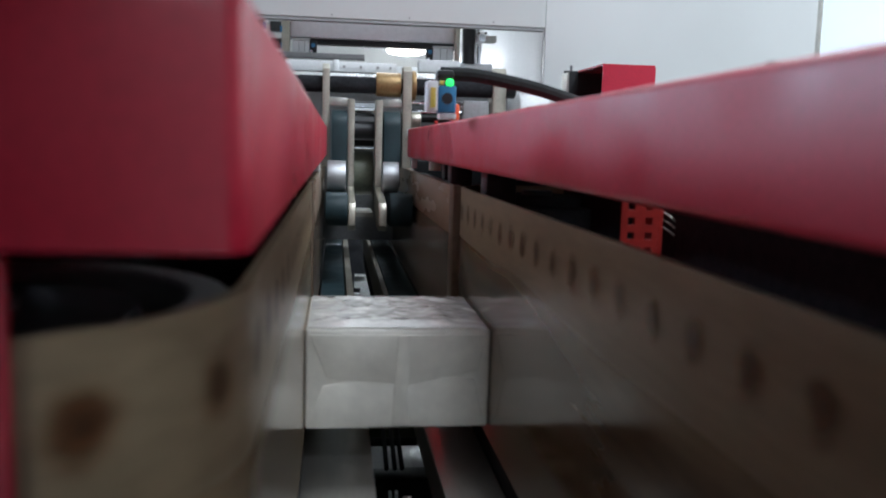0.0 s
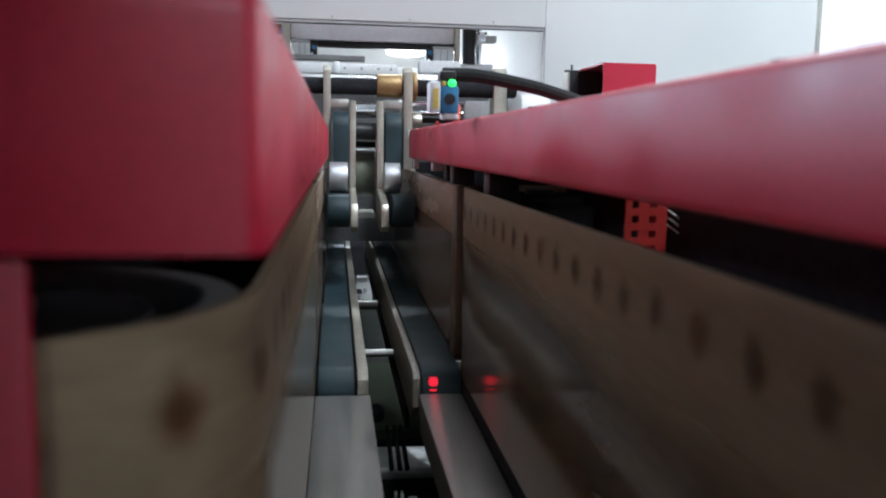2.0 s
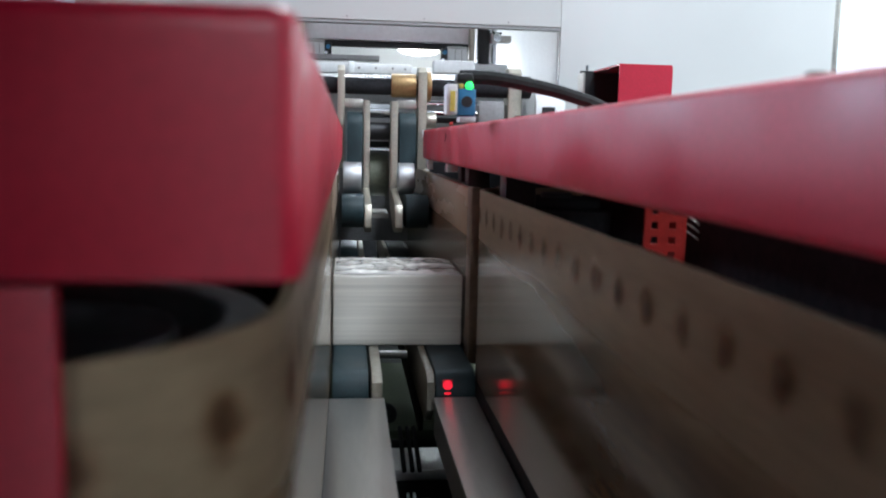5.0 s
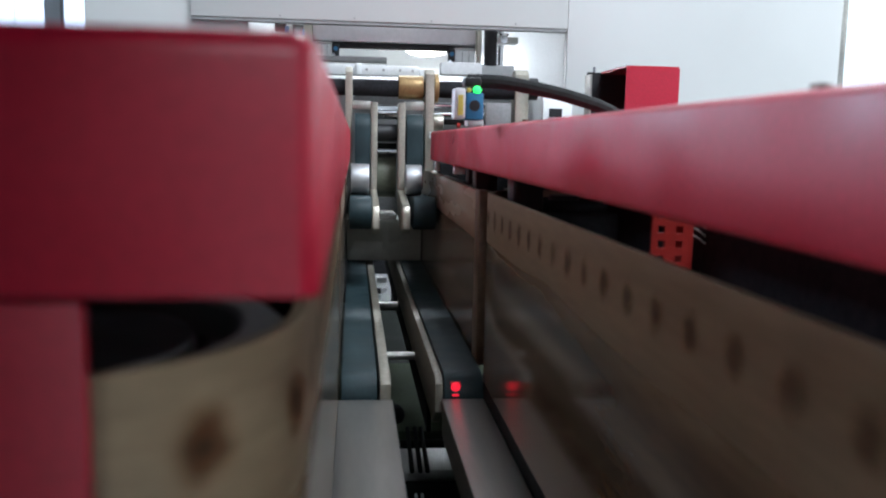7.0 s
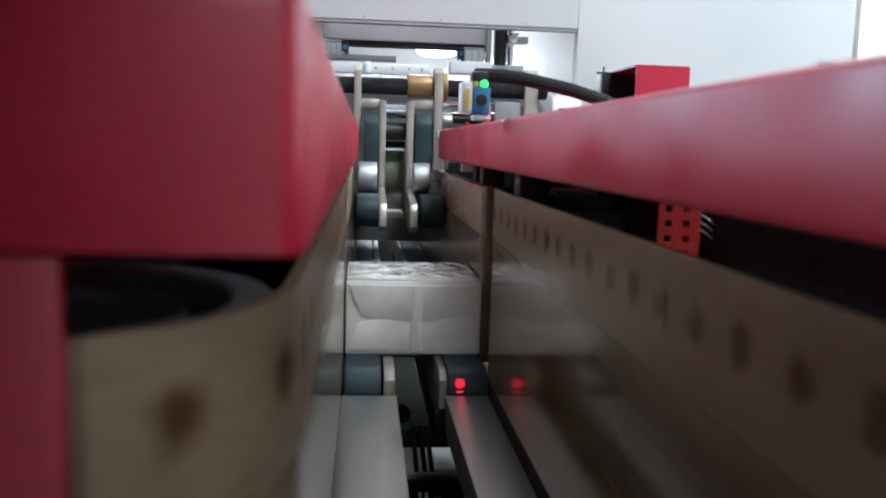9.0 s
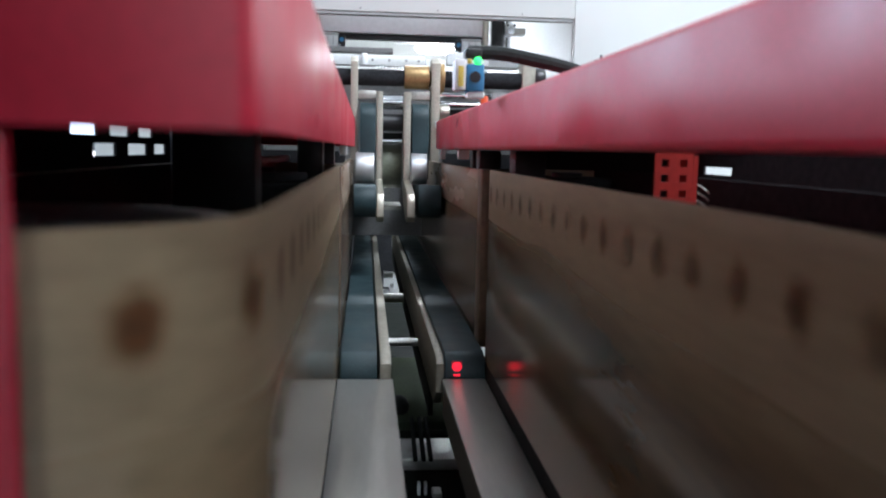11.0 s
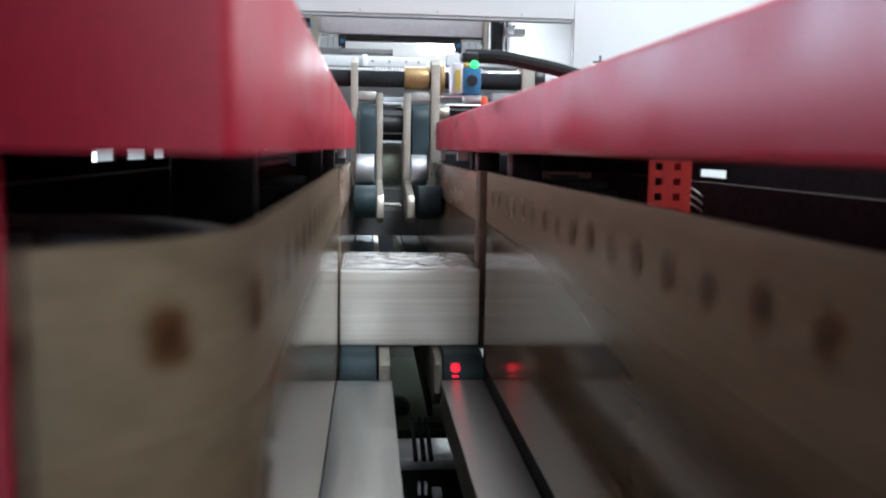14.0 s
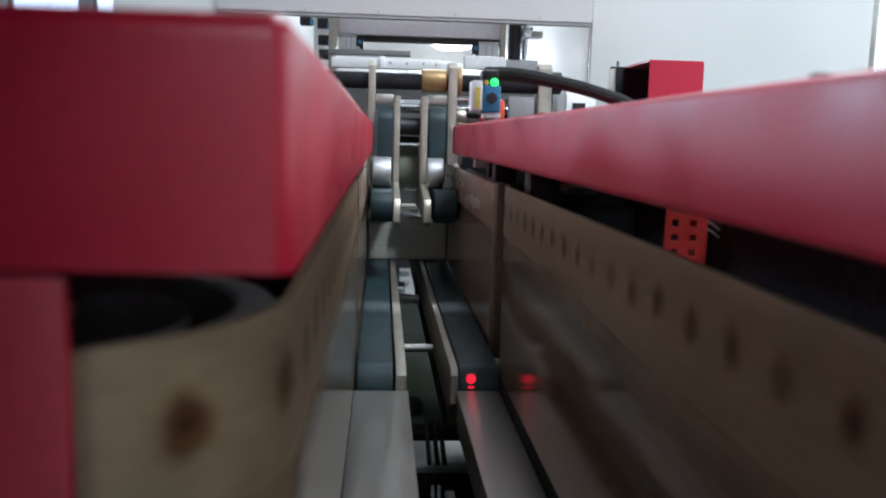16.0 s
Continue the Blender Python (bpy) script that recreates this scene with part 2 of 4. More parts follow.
def cyl(bm, p0, p1, r, seg=24, r2=None, bevel=0.0):
    p0, p1 = Vector(p0), Vector(p1)
    m = Matrix.Translation((p0 + p1) / 2) @ (p1 - p0).to_track_quat("Z", "Y").to_matrix().to_4x4()
    vs = bmesh.ops.create_cone(bm, cap_ends=True, segments=seg, radius1=r, radius2=r if r2 is None else r2, depth=(p1 - p0).length, matrix=m)["verts"]
    if bevel:
        es = [e for e in {e for v in vs for e in v.link_edges} if any(len(f.verts) > 4 for f in e.link_faces)]
        bmesh.ops.bevel(bm, geom=es, offset=bevel, segments=2, profile=0.5, affect="EDGES")
    return bm


def plate(bm, outline, x0, x1, bevel=0.0):
    """An outline in y and z, made solid from x0 to x1."""
    a = [bm.verts.new((x0, y, z)) for y, z in outline]
    b = [bm.verts.new((x1, y, z)) for y, z in outline]
    n = len(a)
    fs = [bm.faces.new(a), bm.faces.new(b[::-1])]
    for i in range(n):
        fs.append(bm.faces.new((a[i], b[i], b[(i + 1) % n], a[(i + 1) % n])))
    bmesh.ops.recalc_face_normals(bm, faces=fs)
    if bevel:
        bmesh.ops.bevel(bm, geom=list({e for f in fs[:2] for e in f.edges}), offset=bevel, segments=2, profile=0.5, affect="EDGES")
    return bm


def tube(bm, pts, r, seg=10):
    pts = [Vector(p) for p in pts]
    rings = []
    for i, p in enumerate(pts):
        d = (pts[min(i + 1, len(pts) - 1)] - pts[max(i - 1, 0)]).normalized()
        side = d.cross(Vector((0.13, 0.31, 0.94))).normalized()
        up = side.cross(d)
        rings.append([bm.verts.new(p + r * (math.cos(a) * side + math.sin(a) * up)) for a in (2 * math.pi * k / seg for k in range(seg))])
    for a, b in zip(rings, rings[1:]):
        for k in range(seg):
            bm.faces.new((a[k], a[(k + 1) % seg], b[(k + 1) % seg], b[k]))
    bm.faces.new(rings[0][::-1]), bm.faces.new(rings[-1])
    bmesh.ops.recalc_face_normals(bm, faces=bm.faces)
    return bm


def curve_points(pts, n=24):
    """A smooth line through pts."""
    pts = [Vector(p) for p in pts]
    out = []
    for i in range(len(pts) - 1):
        a, b, c, d = pts[max(i - 1, 0)], pts[i], pts[i + 1], pts[min(i + 2, len(pts) - 1)]
        for k in range(n // (len(pts) - 1)):
            t = k / (n // (len(pts) - 1))
            out.append(0.5 * (2 * b + (c - a) * t + (2 * a - 5 * b + 4 * c - d) * t * t + (3 * b - a - 3 * c + d) * t ** 3))
    return out + [pts[-1]]


def part(name, bm, mat, parent=None, label="", smooth=True):
    me = bpy.data.meshes.new(name)
    bm.to_mesh(me)
    bm.free()
    me.materials.append(mat)
    ob = new(name, me)
    if smooth:
        for p in me.polygons:
            p.use_smooth = True
        me.set_sharp_from_angle(angle=radians(35))
    if parent:
        ob.parent = parent
    if label:
        ob["label"] = label
    return ob


def thing(name, label, category, group="", kind="", at=(0, 0, 0)):
    ob = new(name)
    ob.location = at
    return tagged(ob, label, category, group, kind)


def B(*a, **k):
    return box(bmesh.new(), *a, **k)


def C(*a, **k):
    return cyl(bmesh.new(), *a, **k)


def solid(name, label, category, bm, mat, kind="", group=""):
    return tagged(part(name, bm, mat), label, category, group, kind)


# ---------------------------------------------------------------- the hall
def hall():
    solid("floor", "grey coated factory hall floor", "floor", B(-6, 6, -8, 26, -1.0, -0.9), CONCRETE, "structure")
    solid("ceiling", "white factory hall ceiling", "ceiling", B(-6, 6, -8, 26, 4.0, 4.15), WALL, "structure")
    solid("wall_west", "white painted hall wall with windows", "wall", B(-6.2, -6, -8, 26, -0.9, 4.0), WALL, "structure")
    solid("wall_east", "white painted hall wall", "wall", B(6, 6.2, -8, 26, -0.9, 4.0), WALL, "structure")
    solid("wall_north", "white painted far hall wall", "wall", B(-6.2, 6.2, 26, 26.2, -0.9, 4.0), WALL, "structure")
    solid("wall_south", "white painted hall wall", "wall", B(-6.2, 6.2, -8.2, -8, -0.9, 4.0), WALL, "structure")
    # unseen panels beside, behind and above the camera, added to keep light off belts
    solid("added_wall_rear", "plain grey low wall under the line", "wall", B(-0.36, 0.36, -1.5, -1.45, -0.9, -0.1), GREY, "structure")
    solid("added_wall_rear", "unseen black panel blocking light beside the slide rails", "wall", B(-0.36, -0.125, -1.5, -1.45, -0.099, 0.589), BLACK_MATTE, "structure")
    solid("added_wall_side", "unseen black wall blocking light beside the line", "wall", B(-0.4, -0.36, -1.5, -0.85, -0.9, 0.62), BLACK_MATTE, "structure")
    solid("added_wall_rear", "unseen black panel blocking light from behind", "wall", B(-1.0, -0.1, -1.5, -1.45, 0.651, 1.098), BLACK_MATTE, "structure")
    solid("added_ceiling_low", "unseen dark plate blocking light beside and above the line", "ceiling", B(-1.0, -0.08, -1.75, -0.45, 0.6205, 0.65), BLACK_MATTE, "structure")
    solid("added_ceiling_low", "unseen dark plate blocking light above the line", "ceiling", B(-1.0, 0.42, -1.75, -0.5, 1.1, 1.15), BLACK_MATTE, "structure")
    for x, y, sx, sy in ((1.3, -2.0, 1.2, 3.0), (0.6, 4.2, 1.2, 5.0)):
        f = thing("ceiling_fixture", "flat white ceiling light housing", "ceiling light", "ceiling lights", "structure", (x, y, 3.94))
        part("tray", B(-sx / 2 - 0.05, sx / 2 + 0.05, -sy / 2 - 0.05, sy / 2 + 0.05, 0.0, 0.058), WHITE_IN, f)
    f = thing("ceiling_fixture", "flat white hanging light housing", "ceiling light", "ceiling lights", "structure", (0.25, -6.3, 3.71))
    part("tray", B(-0.45, 0.45, -1.05, 1.05, 0.0, 0.05), WHITE_IN, f)
    part("stem", B(-0.03, 0.03, -0.03, 0.03, 0.0505, 0.288), GREY, f)
    for y in (6.5, 10.5, 14.5, 18.5, 22.5):
        w = thing("window", "tall bright hall window", "window", "tall hall windows", "structure", (-5.96, y, 2.4))
        part("window_frame", B(-0.03, 0.02, -1.5, 1.5, -1.2, 1.2), GREY, w)
        part("pane", B(0.021, 0.03, -1.42, -0.03, -1.12, 1.12), PANE_BLUE, w)
        part("pane", B(0.021, 0.03, 0.03, 1.42, -1.12, 1.12), PANE_BLUE, w)
    # glowing panel added for the bright background beyond the housing
    w = thing("window", "wide glowing panel on the hall wall", "window", kind="structure", at=(5.97, 9.0, 1.9))
    part("window_frame", B(-0.02, 0.03, -4.0, 4.0, -1.9, 1.9), GREY, w)
    part("pane", B(-0.03, -0.021, -3.9, 3.9, -1.8, 1.8), PANEL_GLOW, w)
    # glowing strips added so the skirt's upper slots show bright
    for y in (6.4, 9.2, 12.0, 14.8, 17.6, 20.4, 23.2):
        w = thing("window", "glowing strip added on the hall wall, middle row", "window", "middle hall windows", "structure", (-5.96, y, 0.72))
        part("window_frame", B(-0.03, 0.02, -1.38, 1.38, -0.36, 0.36), GREY, w)
        part("pane", B(0.021, 0.03, -1.32, 1.32, -0.3, 0.3), PANE_BLUE, w)
    # glowing strips added so the skirt's lower slots show bright
    for y in (14.6, 17.2, 20.2):
        w = thing("window", "glowing strip added on the hall wall, low row", "window", "low hall windows", "structure", (-5.96, y, -0.06))
        part("window_frame", B(-0.03, 0.02, -1.05, 1.05, -0.2, 0.2), GREY, w)
        part("pane", B(0.021, 0.03, -0.95, 0.95, -0.14, 0.14), SLOT_GLOW, w)


# ---------------------------------------------------------------- machine frame and housing
def housing():
    y = 0.96
    h = thing("machine_housing", "cream white powder-coated housing of a packing machine", "machine")
    part("front_hood", B(-0.45, 0.427, y, y + 0.02, 0.581, 1.5, bevel=0.002), WHITE, h)
    part("hood_lip", B(-0.45, 0.425, y + 0.003, y + 0.03, 0.574, 0.5805), GREY, h)
    for x in (-0.25, -0.08, 0.1, 0.3):
        part("screw", C((x, y, 0.588), (x, y - 0.0015, 0.588), 0.0022, 10), GREY, h)
    part("side_panel", B(0.4285, 1.121, y + 0.004, y + 0.024, -0.85, 1.5, bevel=0.002), WHITE, h)
    part("side_panel", B(-0.69, -0.325, y + 0.022, y + 0.04, -0.85, 1.5, bevel=0.002), WHITE, h)
    part("edge_strip", B(1.123, 1.14, y + 0.01, y + 0.05, -0.85, 1.5, bevel=0.002), STEEL_DULL, h)
    part("inner_wall", B(0.428, 0.44, y + 0.03, 2.4, -0.85, 0.9), WHITE_IN, h)
    part("inner_wall", B(-0.36, -0.345, y + 0.05, 2.4, -0.85, 0.9), WHITE_IN, h)
    part("back_panel", B(-0.345, 0.428, 2.9, 2.92, 0.2, 1.48), WHITE, h)
    part("roof_panel", B(-0.674, 1.107, 0.99, 2.928, 1.48, 1.498), WHITE_IN, h)
    # added grey panel that keeps the bright back panel out of view
    part("back_blank", B(-0.34, 0.42, 1.35, 1.4, 0.02, 0.45), GREY, h)
    part("outer_side", B(-0.69, -0.675, y + 0.045, 2.95, -0.85, 1.5), WHITE, h)
    part("outer_side", B(1.108, 1.122, y + 0.055, 2.95, -0.85, 1.5), WHITE, h)
    part("outer_back", B(-0.674, 1.107, 2.93, 2.95, -0.85, 1.5), WHITE, h)
    lamp = thing("work_lamp", "glowing white work lamp inside the machine housing", "lamp", at=(0.225, 2.6, 0.692))
    part("holder", B(-0.17, 0.17, -0.02, 0.02, 0.022, 0.04), WHITE_IN, lamp)
    bulb = bmesh.new()
    bmesh.ops.create_uvsphere(bulb, u_segments=24, v_segments=14, radius=1, matrix=Matrix.Diagonal((0.085, 0.02, 0.0215, 1)))
    part("bulb", bulb, TUBE, lamp, "glowing white bulb")


# ---------------------------------------------------------------- red covers
def hood(x0, x1, y0, y1, z0, z1, gauge=0.0018, bend=0.0065):
    """A sheet-metal hood with rounded bends, open below and along its low-x side."""
    bm = bmesh.new()
    rings = []
    for inset, low in ((0.0, z0), (gauge, z0)):
        top, r = z1 - inset, bend - inset
        ax0, ax1, ay0, ay1 = x0 + inset, x1 - inset, y0 + inset, y1 - inset
        levels = [(low, 0.0)] + [(top - r + r * math.sin(a), r * (1 - math.cos(a))) for a in (math.pi / 2 * k / 6 for k in range(7))]
        stack = []
        for z, pull in levels:
            ring = []
            for cx, cy, a0 in ((ax1 - r, ay1 - r, 0), (ax0 + r, ay1 - r, 90), (ax0 + r, ay0 + r, 180), (ax1 - r, ay0 + r, 270)):
                for k in range(6):
                    a = radians(a0 + 18 * k)
                    ring.append(bm.verts.new((cx + (r - pull) * math.cos(a), cy + (r - pull) * math.sin(a), z)))
            stack.append(ring)
        rings.append(stack)
    for stack in rings:
        for lo, hi in zip(stack, stack[1:]):
            for k in range(24):
                bm.faces.new((lo[k], lo[(k + 1) % 24], hi[(k + 1) % 24], hi[k]))
        bm.faces.new(stack[-1])
    for k in range(24):
        bm.faces.new((rings[0][0][k], rings[1][0][k], rings[1][0][(k + 1) % 24], rings[0][0][(k + 1) % 24]))
    bmesh.ops.remove_doubles(bm, verts=bm.verts, dist=1e-6)
    bmesh.ops.recalc_face_normals(bm, faces=bm.faces)
    bmesh.ops.delete(bm, geom=[f for f in bm.faces if max(v.co.x for v in f.verts) < x0 + gauge + 1e-4 and f.calc_center_median().z < z1 - bend], context="FACES")
    return bm


def red_covers():
    for side in (-1, 1):
        near = -0.846 if side < 0 else -1.3
        c = thing("red_cover", "red painted steel cover above a side belt", "machine cover", "red side covers")
        xs = (-0.2995, -0.0868) if side < 0 else (0.0885, 0.195)
        z0, z1 = (0.2688, 0.3312) if side < 0 else (0.2668, 0.329)
        if side < 0:
            part("cover", hood(*xs, near, 0.8, z0, z1), RED, c, "folded red sheet, open below")
        else:
            part("cover", B(*xs, near, 0.8, z0, z1, bevel=0.0055, seg=5), RED, c)
        if side > 0:
            # unseen flange added to keep light off the far drum
            part("shade_flange", B(0.1955, 0.2995, -0.16, 0.8, 0.3255, 0.3285), RED, c)
        if side < 0:
            part("end_panel", B(-0.34, -0.3, -0.846, -0.8405, 0.2695, 0.3302, bevel=0.002), RED, c)
            part("post", B(-0.34, -0.1412, -0.8455, -0.8405, -0.85, 0.2675, bevel=0.0015), RED, c)
        for y in ((-0.5, 0.1, 0.6) if side < 0 else (-0.707, -0.1, 0.5)):
            part("bolt", C((side * 0.115, y, 0.327), (side * 0.115, y, 0.3335), 0.0045, 6), DARK_BROWN, c)
        for x0, x1, y, z in (((-0.098, -0.0885, 0.08, 0.256),) if side < 0 else ((0.0895, 0.1, 0.69, 0.2465), (0.101, 0.121, 0.456, 0.2495))):
            part("clip", B(x0, x1, y, y + 0.02, z, 0.2662 if side > 0 else 0.2687, bevel=0.001), PLASTIC, c, "small small white block")
        for y, a, b in (((-0.3, 0.155, 0.225), (0.06, 0.118, 0.15), (0.5, 0.12, 0.15)) if side < 0 else ((0.0, 0.118, 0.157), (0.3, 0.115, 0.15), (0.5, 0.13, 0.16))):
            part("spacer", B(*sorted((side * a, side * b)), y - 0.02, y + 0.02, 0.2, 0.2662 if side > 0 else 0.329, bevel=0.003), BLACK, c)


# ---------------------------------------------------------------- side belts
R_BELT, Z_LOW = 0.1, -0.012
V_BELT = 0.638
# slow slip of each belt against that speed: seconds and metres
SLIP = {"left": ((0, 0.003), (2, 0.0166), (4, 0.0158), (7, 0.0203), (12.5, -0.005), (16, -0.006)),
        "right": ((0, 0.012), (2, 0.001), (4, 0.0167), (7, 0.0146), (12.5, 0.0097), (13.5, 0.013), (16, 0.013))}


class Loop:
    """The way of a side belt round its two drums; side is +1 where the belt faces +x to the packs."""

    def __init__(self, side, y0, y1, top, r=R_BELT):
        self.top, self.side, self.y0, self.y1, self.r = top, side, y0, y1, r
        self.xc = -side * (0.0965 + r)
        self.run = y1 - y0
        self.length = 2 * self.run + 2 * math.pi * r

    def at(self, s, off=0.0):
        s %= self.length
        g, r, arc = self.side, self.r, math.pi * self.r
        if s < self.run:
            nx, ny, x, y = g, 0, self.xc, self.y1 - s
        elif s < self.run + arc:
            a = (s - self.run) / r
            nx, ny, x, y = g * math.cos(a), -math.sin(a), self.xc, self.y0
        elif s < 2 * self.run + arc:
            nx, ny, x, y = -g, 0, self.xc, self.y0 + s - self.run - arc
        else:
            a = (s - 2 * self.run - arc) / r
            nx, ny, x, y = -g * math.cos(a), math.sin(a), self.xc, self.y1
        return x + nx * (r + off), y + ny * (r + off), nx, ny

    def straight(self, s):
        s %= self.length
        arc = math.pi * self.r
        return s < self.run - 0.07 or self.run + arc + 0.07 < s < 2 * self.run + arc - 0.07


LOOPS = {"left": Loop(1, -0.738, 0.035, 0.2435), "right": Loop(-1, -1.15, 0.035, 0.241)}
MARKS = []


def travel(name, t):
    """How far a side belt has run by t."""
    return V_BELT * t + float(np.interp(t, *zip(*SLIP[name])))


def side_belts():
    for key, loop in LOOPS.items():
        t = thing("side_belt_conveyor", "upright tan belt running round drums beside the packs", "conveyor", "side belt conveyors")
        ss = []
        n_run, n_arc = 14, 20
        arc = math.pi * loop.r
        for base, length, n in ((0, loop.run, n_run), (loop.run, arc, n_arc), (loop.run + arc, loop.run, n_run), (2 * loop.run + arc, arc, n_arc)):
            ss += [base + length * k / n for k in range(n)]
        bands = []
        for name, z0, z1, out, mat, label in (("belt", Z_LOW, loop.top, 0.0, BELT_TAN, "tan belt with brown stains") if loop.side > 0 else ("belt", Z_LOW, loop.top, 0.0, BELT_DARK_LOW, "tan belt, dark brown and shiny in its lower part"),):
            bm = bmesh.new()
            rings = []
            for s in ss:
                xo, yo, *_ = loop.at(s, out)
                xi, yi, *_ = loop.at(s, -0.005)
                rings.append([bm.verts.new(v) for v in ((xo, yo, z0), (xo, yo, z1), (xi, yi, z1), (xi, yi, z0))])
            for a, b in zip(rings, rings[1:] + rings[:1]):
                for k in range(4):
                    bm.faces.new((a[k], a[(k + 1) % 4], b[(k + 1) % 4], b[k]))
            bmesh.ops.recalc_face_normals(bm, faces=bm.faces)
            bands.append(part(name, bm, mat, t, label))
        belt = bands[0]
        for y in (loop.y0, loop.y1):
            # far drum and hub are blackened: the dark under the cover as colour
            d = part("drum", C((loop.xc, y, -0.02), (loop.xc, y, 0.222), loop.r - 0.006, 40, bevel=0.004), DRUM if y < 0 else BLACK_MATTE, t)
            if y < 0:
                ring = bmesh.new()
                rows = [[ring.verts.new((loop.xc + r * math.cos(a), y + r * math.sin(a), z)) for a in (2 * math.pi * k / 48 for k in range(48))]
                        for r, z in ((0.093, 0.2), (0.093, 0.236), (0.091, 0.238), (0.078, 0.238), (0.076, 0.236), (0.076, 0.2))]
                for lo, hi in zip(rows, rows[1:]):
                    for k in range(48):
                        ring.faces.new((lo[k], lo[(k + 1) % 48], hi[(k + 1) % 48], hi[k]))
                bmesh.ops.recalc_face_normals(ring, faces=ring.faces)
                part("rim", ring, GREY, d, "worn grey rim")
            part("hub", C((loop.xc, y, 0.2225), (loop.xc, y, 0.234), 0.06, 32, bevel=0.003), BLACK if y < 0 else BLACK_MATTE, d)
            part("shaft", C((loop.xc, y, -0.3), (loop.xc, y, 0.24), 0.02, 20), BLACK, d)
        bed = part("backing_plate", B(*sorted((loop.xc + loop.side * (loop.r - 0.02), loop.xc + loop.side * (loop.r - 0.008))), loop.y0, loop.y1, 0.0, 0.2), BLACK, t)
        # black sheet added to hide the return run and keep the gap dark
        xg = loop.xc - loop.side * 0.052
        part("run_blank", B(xg - 0.002, xg + 0.002, loop.y0 + 0.1, loop.y1 + 0.05, 0.1, loop.top + 0.0035), BLACK_MATTE, t)
        disc = bmesh.new()
        bmesh.ops.create_circle(disc, cap_ends=True, segments=20, radius=1, matrix=pose(0, 0, 0, 0, 90, 0) @ Matrix.Diagonal((0.0172, 0.0172, 1, 1)))
        bmesh.ops.recalc_face_normals(disc, faces=disc.faces)
        me = bpy.data.meshes.new("stain")
        disc.to_mesh(me)
        disc.free()
        me.materials.append(STAIN)
        count = 43 if loop.side > 0 else 59
        for k in range(count):
            ob = new("stain", me)
            ob.parent = belt
            MARKS.append((ob, loop, key, loop.length * k / count))


def under_hood():
    p = thing("air_pipe", "pale air pipe lying beside the belt drum", "pipe")
    part("pipe", C((-0.2, -0.09, 0.246), (-0.2, 0.44, 0.246), 0.0055, 14, bevel=0.001), PLASTIC, p)
    for y in (-0.06, 0.4):
        part("bracket", B(-0.212, -0.188, y, y + 0.012, 0.2, 0.2405, bevel=0.001), BLACK, p)
        part("bracket_leg", B(-0.205, -0.195, y + 0.002, y + 0.01, -0.32, 0.1995), BLACK, p)


# ---------------------------------------------------------------- guide plates up the line
def guides():
    for side in (-1, 1):
        g = thing("guide_plate", "glossy brown guide plate beside the lower belts", "guide plate", "guide plates")
        part("sheet", B(*sorted((side * 0.0975, side * 0.108)), 0.16, 1.9, 0.167, 0.238, bevel=0.002), PANEL_TAN, g)
        part("lower_sheet", B(*sorted((side * 0.0979, side * 0.108)), 0.16, 1.9, -0.012, 0.1665), BELT_GLOSS, g, "dark glossy lower sheet")
        # added strip that draws the dark band beside the drum
        part("edge_band", B(*sorted((side * 0.0972, side * 0.112)), 0.118, 0.159, -0.012, 0.24, bevel=0.002), DARK_BROWN, g, "dark brown band at the plate edge")
        # black sheet added so the gap under the cover reads dark
        part("gap_blank", B(*sorted((side * 0.11, side * 0.3)), 0.86, 0.87, -0.1, 0.258), BLACK_MATTE, g)
        part("top_flange", B(*sorted((side * 0.1085, side * 0.135)), 0.16, 1.9, 0.226, 0.232), STEEL_DULL, g)


